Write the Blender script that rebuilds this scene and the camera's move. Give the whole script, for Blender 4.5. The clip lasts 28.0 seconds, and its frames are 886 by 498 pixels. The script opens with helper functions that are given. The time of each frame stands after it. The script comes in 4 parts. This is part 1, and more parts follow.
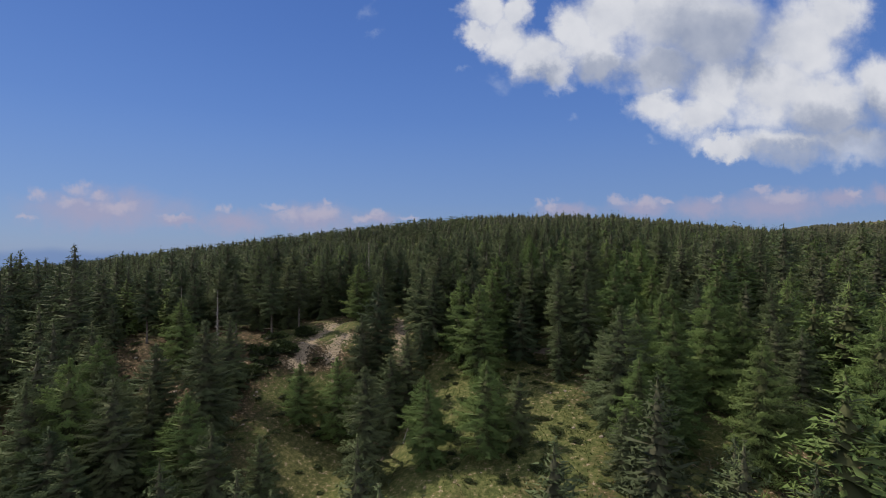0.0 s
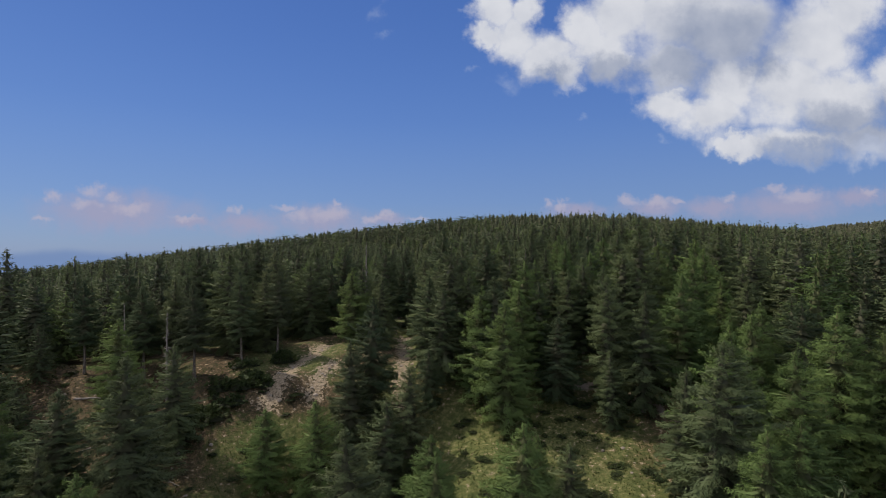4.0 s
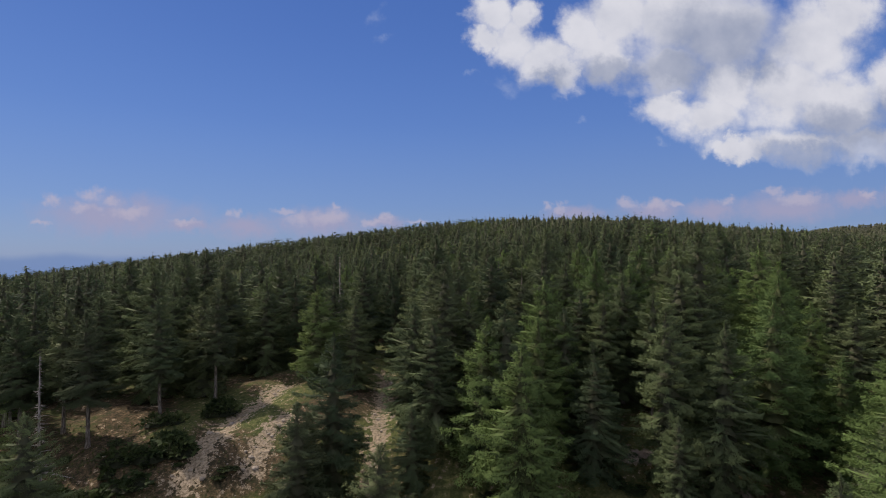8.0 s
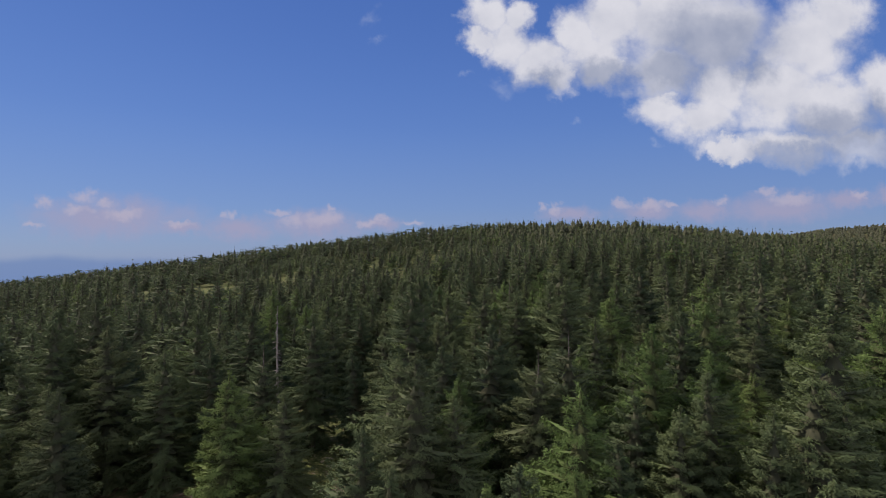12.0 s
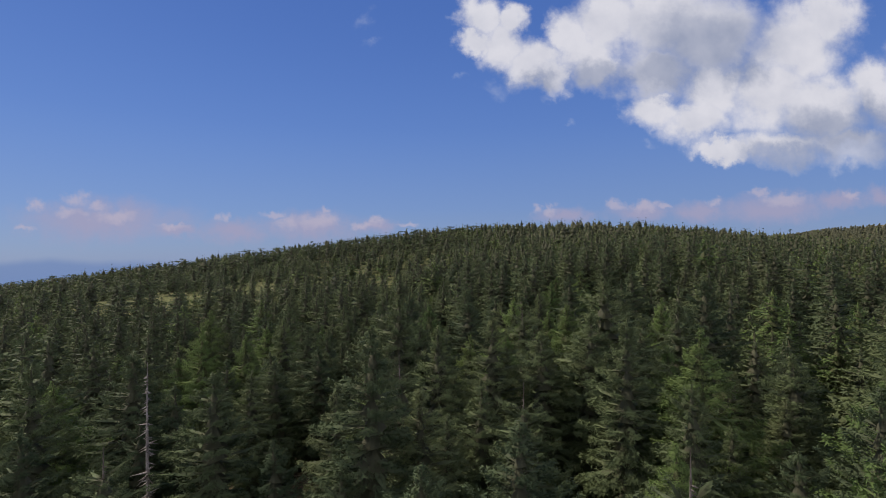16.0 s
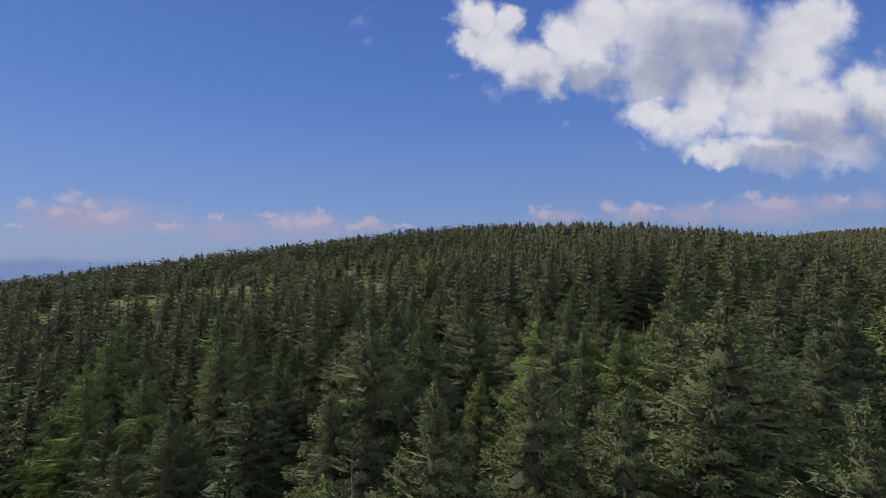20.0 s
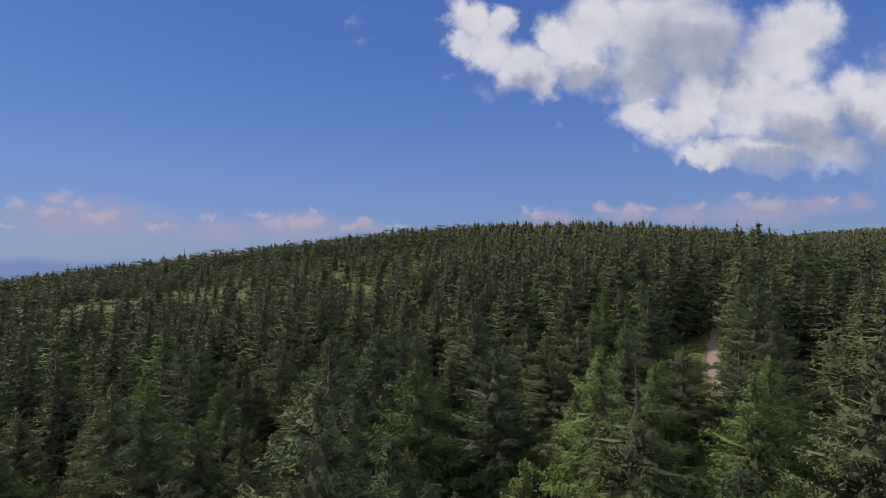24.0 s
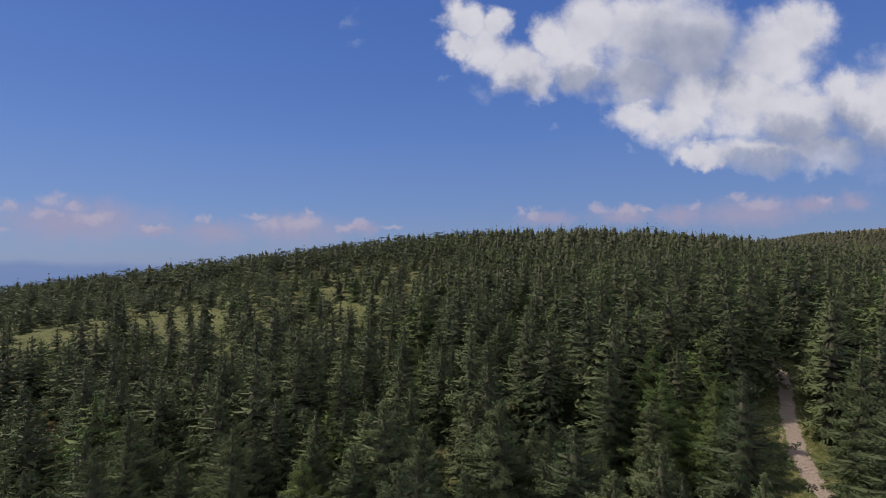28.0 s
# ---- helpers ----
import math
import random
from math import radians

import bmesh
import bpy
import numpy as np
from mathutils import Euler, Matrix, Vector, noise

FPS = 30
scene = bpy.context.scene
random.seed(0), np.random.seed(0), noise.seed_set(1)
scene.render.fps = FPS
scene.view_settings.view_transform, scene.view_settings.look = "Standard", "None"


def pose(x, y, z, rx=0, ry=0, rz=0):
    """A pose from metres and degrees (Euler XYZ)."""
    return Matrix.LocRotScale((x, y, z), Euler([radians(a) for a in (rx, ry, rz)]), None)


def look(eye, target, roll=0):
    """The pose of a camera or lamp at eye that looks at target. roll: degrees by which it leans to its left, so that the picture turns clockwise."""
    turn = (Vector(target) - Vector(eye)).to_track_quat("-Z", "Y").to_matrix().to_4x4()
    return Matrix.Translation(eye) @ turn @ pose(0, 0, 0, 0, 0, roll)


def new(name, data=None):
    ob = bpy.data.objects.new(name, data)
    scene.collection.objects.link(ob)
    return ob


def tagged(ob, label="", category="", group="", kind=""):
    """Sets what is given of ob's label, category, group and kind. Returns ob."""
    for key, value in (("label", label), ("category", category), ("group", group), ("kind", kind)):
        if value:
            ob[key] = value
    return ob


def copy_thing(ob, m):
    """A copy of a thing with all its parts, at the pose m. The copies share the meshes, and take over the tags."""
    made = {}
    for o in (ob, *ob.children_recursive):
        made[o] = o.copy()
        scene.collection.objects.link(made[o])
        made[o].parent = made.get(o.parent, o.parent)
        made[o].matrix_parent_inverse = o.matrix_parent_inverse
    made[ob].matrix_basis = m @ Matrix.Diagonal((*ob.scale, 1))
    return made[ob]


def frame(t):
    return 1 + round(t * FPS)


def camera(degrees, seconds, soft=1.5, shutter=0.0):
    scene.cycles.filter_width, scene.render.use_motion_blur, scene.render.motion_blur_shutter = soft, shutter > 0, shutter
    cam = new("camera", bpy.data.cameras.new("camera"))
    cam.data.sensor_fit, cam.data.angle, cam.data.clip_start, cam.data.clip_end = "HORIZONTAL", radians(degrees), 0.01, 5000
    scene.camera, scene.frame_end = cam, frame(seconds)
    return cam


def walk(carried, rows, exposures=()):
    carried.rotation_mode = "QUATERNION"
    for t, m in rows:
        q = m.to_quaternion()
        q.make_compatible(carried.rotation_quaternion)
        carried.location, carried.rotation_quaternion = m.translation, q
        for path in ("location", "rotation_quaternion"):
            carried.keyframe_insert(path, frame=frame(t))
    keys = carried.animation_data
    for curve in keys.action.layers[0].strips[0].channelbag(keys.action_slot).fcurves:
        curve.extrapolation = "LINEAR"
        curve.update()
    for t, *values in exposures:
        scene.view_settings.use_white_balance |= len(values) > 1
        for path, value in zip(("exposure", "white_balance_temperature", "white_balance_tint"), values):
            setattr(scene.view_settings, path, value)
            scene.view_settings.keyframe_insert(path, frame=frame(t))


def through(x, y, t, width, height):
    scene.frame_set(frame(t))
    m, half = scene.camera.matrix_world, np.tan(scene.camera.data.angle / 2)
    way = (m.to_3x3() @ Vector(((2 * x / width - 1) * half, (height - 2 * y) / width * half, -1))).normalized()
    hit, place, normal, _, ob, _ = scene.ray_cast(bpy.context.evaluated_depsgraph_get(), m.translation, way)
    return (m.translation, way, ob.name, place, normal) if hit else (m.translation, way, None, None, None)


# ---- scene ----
cam = camera(84.0, 28.0, soft=0.9)
ROWS = [
    (0.0, 0.00, 0.00, 30.00, 90.00, 0.00, -0.00),
    (0.5, -0.08, 1.71, 30.04, 89.97, 0.02, 0.21),
    (1.0, -0.17, 3.42, 30.09, 89.95, 0.04, 0.41),
    (1.5, -0.24, 5.13, 30.14, 89.93, 0.04, 0.59),
    (2.0, -0.29, 6.84, 30.19, 89.92, 0.05, 0.75),
    (2.5, -0.33, 8.55, 30.26, 89.91, 0.05, 0.88),
    (3.0, -0.35, 10.28, 30.34, 89.93, 0.06, 0.96),
    (3.5, -0.35, 11.99, 30.43, 89.98, 0.07, 1.03),
    (4.0, -0.36, 13.71, 30.53, 90.06, 0.09, 1.09),
    (4.5, -0.36, 15.42, 30.64, 90.16, 0.12, 1.14),
    (6.5, -0.39, 22.20, 30.73, 90.43, 0.13, 1.20),
    (7.0, -0.26, 23.93, 30.87, 90.39, 0.16, 1.16),
    (7.5, -0.11, 25.68, 31.08, 90.39, 0.18, 1.09),
    (8.0, 0.07, 27.50, 31.39, 90.42, 0.21, 1.00),
    (8.5, 0.23, 29.37, 31.75, 90.44, 0.26, 0.91),
    (9.0, 0.40, 31.28, 32.19, 90.46, 0.31, 0.83),
    (9.5, 0.54, 33.22, 32.66, 90.47, 0.36, 0.76),
    (10.0, 0.68, 35.17, 33.20, 90.49, 0.39, 0.71),
    (10.5, 0.81, 37.13, 33.79, 90.51, 0.40, 0.65),
    (11.0, 0.93, 39.12, 34.41, 90.53, 0.39, 0.59),
    (11.5, 1.04, 41.12, 35.01, 90.53, 0.39, 0.52),
    (12.0, 1.11, 43.15, 35.61, 90.55, 0.39, 0.47),
    (12.5, 1.18, 45.16, 36.13, 90.54, 0.40, 0.42),
    (14.5, 1.41, 53.14, 36.42, 90.67, 0.65, 0.19),
    (15.0, 1.44, 55.08, 36.44, 90.72, 0.65, 0.10),
    (15.5, 1.47, 56.99, 36.43, 90.74, 0.64, 0.00),
    (16.0, 1.48, 58.90, 36.43, 90.74, 0.63, -0.09),
    (16.5, 1.50, 60.78, 36.43, 90.73, 0.62, -0.19),
    (17.0, 1.52, 62.65, 36.43, 90.71, 0.59, -0.29),
    (17.5, 1.51, 64.50, 36.42, 90.68, 0.54, -0.36),
    (18.0, 1.46, 66.33, 36.42, 90.68, 0.49, -0.43),
    (18.5, 1.40, 68.12, 36.41, 90.69, 0.43, -0.49),
    (19.0, 1.36, 69.86, 36.39, 90.72, 0.39, -0.56),
    (19.5, 1.32, 71.57, 36.35, 90.77, 0.35, -0.64),
    (20.0, 1.29, 73.26, 36.31, 90.83, 0.31, -0.73),
    (20.5, 1.26, 74.93, 36.27, 90.89, 0.29, -0.83),
    (21.0, 1.22, 76.61, 36.25, 90.96, 0.27, -0.94),
    (21.5, 1.18, 78.27, 36.26, 91.02, 0.25, -1.03),
    (23.5, 0.80, 84.49, 35.96, 90.89, 0.34, -1.41),
    (24.0, 0.72, 86.06, 36.29, 90.90, 0.31, -1.50),
    (24.5, 0.63, 87.62, 36.69, 90.91, 0.29, -1.57),
    (25.0, 0.53, 89.18, 37.17, 90.94, 0.30, -1.61),
    (25.5, 0.44, 90.71, 37.69, 90.95, 0.32, -1.65),
    (26.0, 0.37, 92.20, 38.26, 90.97, 0.35, -1.70),
    (26.5, 0.29, 93.65, 38.84, 90.99, 0.40, -1.75),
    (27.0, 0.22, 95.06, 39.45, 91.00, 0.44, -1.81),
    (27.5, 0.15, 96.45, 40.07, 91.00, 0.47, -1.87),
    (28.0, 0.10, 97.83, 40.70, 91.01, 0.50, -1.93),
]
walk(cam, [(t, pose(x, y, z, rx, ry, rz)) for t, x, y, z, rx, ry, rz in ROWS],
     [(0, 0.0, 6500, 10), (4, 0.0, 6500, 10), (9, 0.0, 6500, 14), (21, 0.0, 6500, 14), (28, -0.1, 6500, 15)])

# ---- world, sun ----
SUN_TO = Vector((-0.80, 0.36, 1.08)).normalized()
sun_elevation = math.asin(SUN_TO.z)
sun_bearing = math.atan2(SUN_TO.x, SUN_TO.y)

sun = new("sun", bpy.data.lights.new("sun", "SUN"))
sun.data.energy, sun.data.angle, sun.data.color = 4.8, radians(0.53), (1.0, 0.915, 0.78)
sun.matrix_world = look((0, 0, 200), Vector((0, 0, 200)) - SUN_TO)


class Nodes:
    """Short ways to add nodes to a tree."""

    def __init__(self, tree):
        self.tree = tree
        tree.nodes.clear()

    def add(self, kind, **sockets):
        node = self.tree.nodes.new(kind)
        for key, value in sockets.items():
            self.put(node.inputs[key], value)
        return node

    def put(self, socket, value):
        if isinstance(value, bpy.types.NodeSocket):
            self.tree.links.new(value, socket)
        else:
            socket.default_value = value

    def math(self, op, a, b=0.0, c=0.0, clamp=False):
        node = self.tree.nodes.new("ShaderNodeMath")
        node.operation, node.use_clamp = op, clamp
        for socket, value in zip(node.inputs, (a, b, c)):
            self.put(socket, value)
        return node.outputs[0]

    def vec(self, op, a, b=(0, 0, 0)):
        node = self.tree.nodes.new("ShaderNodeVectorMath")
        node.operation = op
        self.put(node.inputs[0], a)
        self.put(node.inputs[1], b)
        return node.outputs["Value"] if op in ("LENGTH", "DOT_PRODUCT") else node.outputs[0]

    def mix(self, fac, a, b, blend="MIX"):
        node = self.tree.nodes.new("ShaderNodeMix")
        node.data_type, node.blend_type = "RGBA", blend
        for socket, value in ((node.inputs[0], fac), (node.inputs[6], a), (node.inputs[7], b)):
            self.put(socket, value)
        return node.outputs[2]

    def step(self, value, low, high):
        node = self.tree.nodes.new("ShaderNodeMapRange")
        node.interpolation_type = "SMOOTHSTEP"
        for socket, v in zip(node.inputs, (value, low, high, 0.0, 1.0)):
            self.put(socket, v)
        return node.outputs[0]

    def noise(self, where, scale, detail=4.0, rough=0.55):
        return self.add("ShaderNodeTexNoise", Vector=where, Scale=scale, Detail=detail, Roughness=rough).outputs[0]


world = bpy.data.worlds.new("sky")
world.use_nodes = True
scene.world = world
n = Nodes(world.node_tree)
sky = n.add("ShaderNodeTexSky")
sky.sky_type, sky.sun_disc = "NISHITA", False
sky.sun_elevation, sky.sun_rotation = sun_elevation, sun_bearing
sky.altitude, sky.air_density, sky.dust_density, sky.ozone_density = 1700, 1.0, 1.2, 2.0
direction = n.add("ShaderNodeTexCoord").outputs["Generated"]
parts = n.add("ShaderNodeSeparateXYZ", Vector=direction)
ahead = n.math("MAXIMUM", parts.outputs[1], 0.03)
across, up = n.math("DIVIDE", parts.outputs[0], ahead), n.math("DIVIDE", parts.outputs[2], ahead)
front = n.step(parts.outputs[1], 0.05, 0.25)
flat = n.add("ShaderNodeCombineXYZ", X=across, Y=up, Z=0.0).outputs[0]


def puffs(where, rows):
    """How deep a place of the sky lies inside the nearest of some round puffs: 1 in a middle, 0 on a rim."""
    best = None
    for x, y, rx, ry in rows:
        off = n.vec("MULTIPLY", n.vec("SUBTRACT", where, (x, y, 0)), (1 / rx, 1 / ry, 0))
        deep = n.math("SUBTRACT", 1.0, n.vec("LENGTH", off))
        best = deep if best is None else n.math("SMOOTH_MAX", best, deep, 0.15)
    return best


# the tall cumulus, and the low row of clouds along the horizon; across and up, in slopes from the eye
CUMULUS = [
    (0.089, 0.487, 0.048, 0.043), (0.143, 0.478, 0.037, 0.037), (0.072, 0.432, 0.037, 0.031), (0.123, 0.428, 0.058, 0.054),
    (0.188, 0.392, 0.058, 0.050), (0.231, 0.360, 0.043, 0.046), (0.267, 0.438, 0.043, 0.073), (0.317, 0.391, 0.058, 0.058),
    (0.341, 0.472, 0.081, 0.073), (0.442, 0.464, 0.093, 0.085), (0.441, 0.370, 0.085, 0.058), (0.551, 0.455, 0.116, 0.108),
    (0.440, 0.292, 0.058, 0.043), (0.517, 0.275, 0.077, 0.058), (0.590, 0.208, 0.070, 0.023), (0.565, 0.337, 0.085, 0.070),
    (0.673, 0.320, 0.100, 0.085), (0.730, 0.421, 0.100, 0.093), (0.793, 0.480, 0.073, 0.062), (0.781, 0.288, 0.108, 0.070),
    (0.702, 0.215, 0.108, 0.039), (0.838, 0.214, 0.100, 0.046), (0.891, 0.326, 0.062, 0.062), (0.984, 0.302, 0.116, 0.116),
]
SHADE = [
    (0.551, 0.431, 0.131, 0.070), (0.620, 0.383, 0.046, 0.043), (0.464, 0.369, 0.093, 0.043), (0.340, 0.359, 0.070, 0.031),
    (0.200, 0.349, 0.046, 0.027), (0.106, 0.354, 0.039, 0.023), (0.812, 0.245, 0.108, 0.043), (0.725, 0.199, 0.100, 0.027),
    (0.882, 0.271, 0.062, 0.039), (0.935, 0.216, 0.093, 0.046),
]
BASE = [
    (0.725, 0.184, 0.116, 0.027), (0.873, 0.186, 0.116, 0.035),
]
LOW = [
    (-0.822, 0.110, 0.022, 0.014), (-0.743, 0.122, 0.031, 0.015), (-0.760, 0.093, 0.031, 0.012), (-0.664, 0.087, 0.050, 0.014),
    (-0.698, 0.109, 0.024, 0.010), (-0.849, 0.064, 0.026, 0.007), (-0.547, 0.065, 0.031, 0.008), (-0.438, 0.082, 0.014, 0.012),
    (-0.347, 0.087, 0.031, 0.009), (-0.313, 0.070, 0.031, 0.015), (-0.251, 0.073, 0.045, 0.019), (-0.238, 0.092, 0.014, 0.008),
    (-0.158, 0.065, 0.031, 0.009), (-0.133, 0.074, 0.017, 0.010), (-0.065, 0.063, 0.022, 0.006), (0.193, 0.095, 0.013, 0.011),
    (0.223, 0.090, 0.018, 0.011), (0.354, 0.100, 0.022, 0.010), (0.412, 0.095, 0.038, 0.013), (0.460, 0.093, 0.016, 0.007),
    (0.553, 0.102, 0.019, 0.009), (0.650, 0.120, 0.024, 0.011), (0.697, 0.107, 0.054, 0.013), (0.835, 0.110, 0.026, 0.009),
]
HAZE = [
    (-0.691, 0.078, 0.165, 0.041), (-0.540, 0.058, 0.062, 0.017), (-0.423, 0.054, 0.076, 0.024), (-0.264, 0.060, 0.090, 0.031),
    (-0.133, 0.062, 0.048, 0.015), (0.252, 0.078, 0.057, 0.016), (0.399, 0.084, 0.070, 0.018), (0.527, 0.083, 0.057, 0.020),
    (0.680, 0.088, 0.121, 0.029), (0.809, 0.102, 0.064, 0.019), (0.899, 0.111, 0.038, 0.019),
]
WISPS = [
    (0.036, 0.487, 0.017, 0.012), (0.044, 0.357, 0.023, 0.011), (0.114, 0.338, 0.046, 0.022), (0.265, 0.274, 0.015, 0.015),
    (0.415, 0.214, 0.017, 0.014), (0.226, 0.321, 0.035, 0.023),
]
rough = n.vec("MULTIPLY", n.vec("SUBTRACT", n.add("ShaderNodeTexNoise", Vector=flat, Scale=16.0, Detail=9.0, Roughness=0.62).outputs[1], (0.5, 0.5, 0.5)), (0.10, 0.10, 0))
bent = n.vec("ADD", flat, rough)
billow = n.noise(flat, 11.0, 7.0, 0.52)
billow_sunward = n.noise(n.vec("ADD", flat, (0.022, 0.03, 0)), 11.0, 7.0, 0.52)
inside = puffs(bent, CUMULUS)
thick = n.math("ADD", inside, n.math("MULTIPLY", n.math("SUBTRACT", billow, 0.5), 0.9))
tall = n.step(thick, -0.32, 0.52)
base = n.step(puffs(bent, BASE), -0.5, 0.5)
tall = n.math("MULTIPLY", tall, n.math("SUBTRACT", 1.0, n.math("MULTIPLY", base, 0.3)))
shade = n.step(n.math("ADD", puffs(bent, SHADE), n.math("MULTIPLY", n.math("SUBTRACT", billow, 0.5), 0.8)), -0.55, 0.6)
relief = n.math("MULTIPLY", n.math("SUBTRACT", billow, billow_sunward), 0.75)
bright = n.math("ADD", n.math("SUBTRACT", 0.90, n.math("MULTIPLY", shade, 0.80)), relief, clamp=True)
cloud_colour = n.mix(bright, (0.315, 0.36, 0.475, 1), (0.68, 0.695, 0.745, 1))
fine = n.vec("MULTIPLY", n.vec("SUBTRACT", n.add("ShaderNodeTexNoise", Vector=flat, Scale=30.0, Detail=6.0, Roughness=0.62).outputs[1], (0.5, 0.5, 0.5)), (0.075, 0.045, 0))
low_puffs = n.math("ADD", puffs(n.vec("ADD", flat, fine), LOW), n.math("MULTIPLY", n.math("SUBTRACT", n.noise(flat, 45.0, 5.0), 0.5), 0.9))
haze = n.step(n.math("ADD", puffs(n.vec("ADD", flat, fine), HAZE), n.math("MULTIPLY", n.math("SUBTRACT", n.noise(flat, 20.0, 5.0), 0.5), 0.9)), -0.5, 0.9)
low = n.step(low_puffs, -0.25, 0.85)
wisps = n.step(n.math("ADD", puffs(bent, WISPS + [(-0.155, 0.485, 0.03, 0.03), (-0.14, 0.43, 0.02, 0.02)]), n.math("SUBTRACT", billow, 0.5)), 0.1, 1.6)
fade = n.add("ShaderNodeValToRGB", Fac=n.step(parts.outputs[2], -0.12, 0.62))
fade.color_ramp.interpolation = "B_SPLINE"
for i, (at, c) in enumerate(((0.0, (0.18, 0.27, 0.50, 1)), (0.08, (0.195, 0.264, 0.435, 1)), (0.2, (0.170, 0.274, 0.505, 1)), (0.5, (0.105, 0.225, 0.56, 1)), (1.0, (0.048, 0.125, 0.42, 1)))):
    stop = fade.color_ramp.elements[i] if i < 2 else fade.color_ramp.elements.new(at)
    stop.position, stop.color = at, c
colour = n.mix(1.0, sky.outputs[0], (0.07, 0.085, 0.115, 1), "MULTIPLY")
colour = n.mix(0.8, colour, fade.outputs[0])
# far mountains drawn into the sky, blue haze put into their colour
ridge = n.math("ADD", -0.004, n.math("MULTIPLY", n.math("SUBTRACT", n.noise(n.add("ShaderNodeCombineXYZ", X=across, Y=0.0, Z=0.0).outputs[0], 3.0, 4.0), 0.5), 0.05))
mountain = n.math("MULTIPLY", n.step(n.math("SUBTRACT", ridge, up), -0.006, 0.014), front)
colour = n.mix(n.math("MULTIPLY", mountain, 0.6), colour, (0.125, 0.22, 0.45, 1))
colour = n.mix(n.math("MULTIPLY", n.math("MULTIPLY", haze, front), 0.85), colour, (0.35, 0.345, 0.49, 1))
colour = n.mix(n.math("MULTIPLY", n.math("MULTIPLY", low, front), 0.62), colour, (0.48, 0.445, 0.54, 1))
colour = n.mix(n.math("MULTIPLY", n.math("MULTIPLY", wisps, front), 0.35), colour, (0.5, 0.56, 0.70, 1))
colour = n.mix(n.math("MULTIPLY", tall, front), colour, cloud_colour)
# bright clouds out of view, added to lighten the shaded sides of trees
around = n.add("ShaderNodeTexNoise", Vector=direction, Scale=3.2, Detail=6.0, Roughness=0.55).outputs[0]
fill_clouds = n.math("MULTIPLY", n.step(around, 0.42, 0.58), n.step(n.math("SUBTRACT", 0.62, n.math("MULTIPLY", parts.outputs[1], 1.0)), 0.0, 0.35))
fill_clouds = n.math("MULTIPLY", fill_clouds, n.step(parts.outputs[2], 0.0, 0.2))
colour = n.mix(fill_clouds, colour, (1.42, 1.42, 1.40, 1))
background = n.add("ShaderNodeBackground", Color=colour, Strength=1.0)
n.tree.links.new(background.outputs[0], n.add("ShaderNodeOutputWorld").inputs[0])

# ---- materials ----


def material(name):
    m = bpy.data.materials.new(name)
    m.use_nodes = True
    return m, Nodes(m.node_tree)


def finish(n, colour, roughness, bump=None, depth=0.05, through=None):
    shader = n.add("ShaderNodeBsdfPrincipled", Roughness=roughness)
    n.put(shader.inputs["Base Color"], colour)
    n.put(shader.inputs["Specular IOR Level"], 0.12)
    if bump is not None:
        b = n.add("ShaderNodeBump", Height=bump, Strength=0.6, Distance=depth)
        n.put(shader.inputs["Normal"], b.outputs[0])
    out = shader.outputs[0]
    if through is not None:
        t = n.add("ShaderNodeBsdfTranslucent")
        n.put(t.inputs["Color"], through)
        blend = n.add("ShaderNodeMixShader", Fac=0.2)
        n.tree.links.new(out, blend.inputs[1])
        n.tree.links.new(t.outputs[0], blend.inputs[2])
        out = blend.outputs[0]
    n.tree.links.new(out, n.add("ShaderNodeOutputMaterial").inputs[0])


def foliage(name, inner, dark, light, dry, brown, joined):
    m, n = material(name)
    if joined:
        tone = n.add("ShaderNodeAttribute")
        tone.attribute_name = "tone"
        one = tone.outputs["Fac"]
    else:
        one = n.add("ShaderNodeObjectInfo").outputs["Random"]
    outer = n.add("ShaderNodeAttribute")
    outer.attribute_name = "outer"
    place = n.add("ShaderNodeNewGeometry").outputs["Position"]
    clump = n.noise(place, 1.1, 3.0)
    grain = n.noise(place, 8.0, 3.0, 0.7)
    c = n.mix(n.math("ADD", n.math("MULTIPLY", one, 1.0), n.math("MULTIPLY", n.math("SUBTRACT", grain, 0.5), 1.2), clamp=True), dark, light)
    browned = n.step(n.math("FRACT", n.math("MULTIPLY", one, 13.7)), 0.55, 1.0)
    c = n.mix(n.math("MULTIPLY", browned, 0.2), c, brown)
    withered = n.math("MULTIPLY", n.step(clump, 0.52, 0.72), n.step(n.math("FRACT", n.math("MULTIPLY", one, 7.3)), 0.2, 1.0))
    c = n.mix(n.math("MULTIPLY", withered, 0.16), c, dry)
    # brown of old twigs and painted-in shade between needles, deeper in the crown
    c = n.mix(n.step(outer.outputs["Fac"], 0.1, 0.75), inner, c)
    finish(n, c, 0.7, through=c)
    return m


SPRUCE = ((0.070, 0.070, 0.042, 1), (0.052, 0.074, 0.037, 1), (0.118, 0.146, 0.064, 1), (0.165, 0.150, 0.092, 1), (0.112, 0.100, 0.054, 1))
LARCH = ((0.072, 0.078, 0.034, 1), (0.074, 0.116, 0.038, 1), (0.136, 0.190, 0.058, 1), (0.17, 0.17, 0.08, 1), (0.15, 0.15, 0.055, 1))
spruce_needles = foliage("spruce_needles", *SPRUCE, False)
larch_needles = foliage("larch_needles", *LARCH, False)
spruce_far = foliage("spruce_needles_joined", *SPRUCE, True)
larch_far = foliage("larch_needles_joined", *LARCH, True)

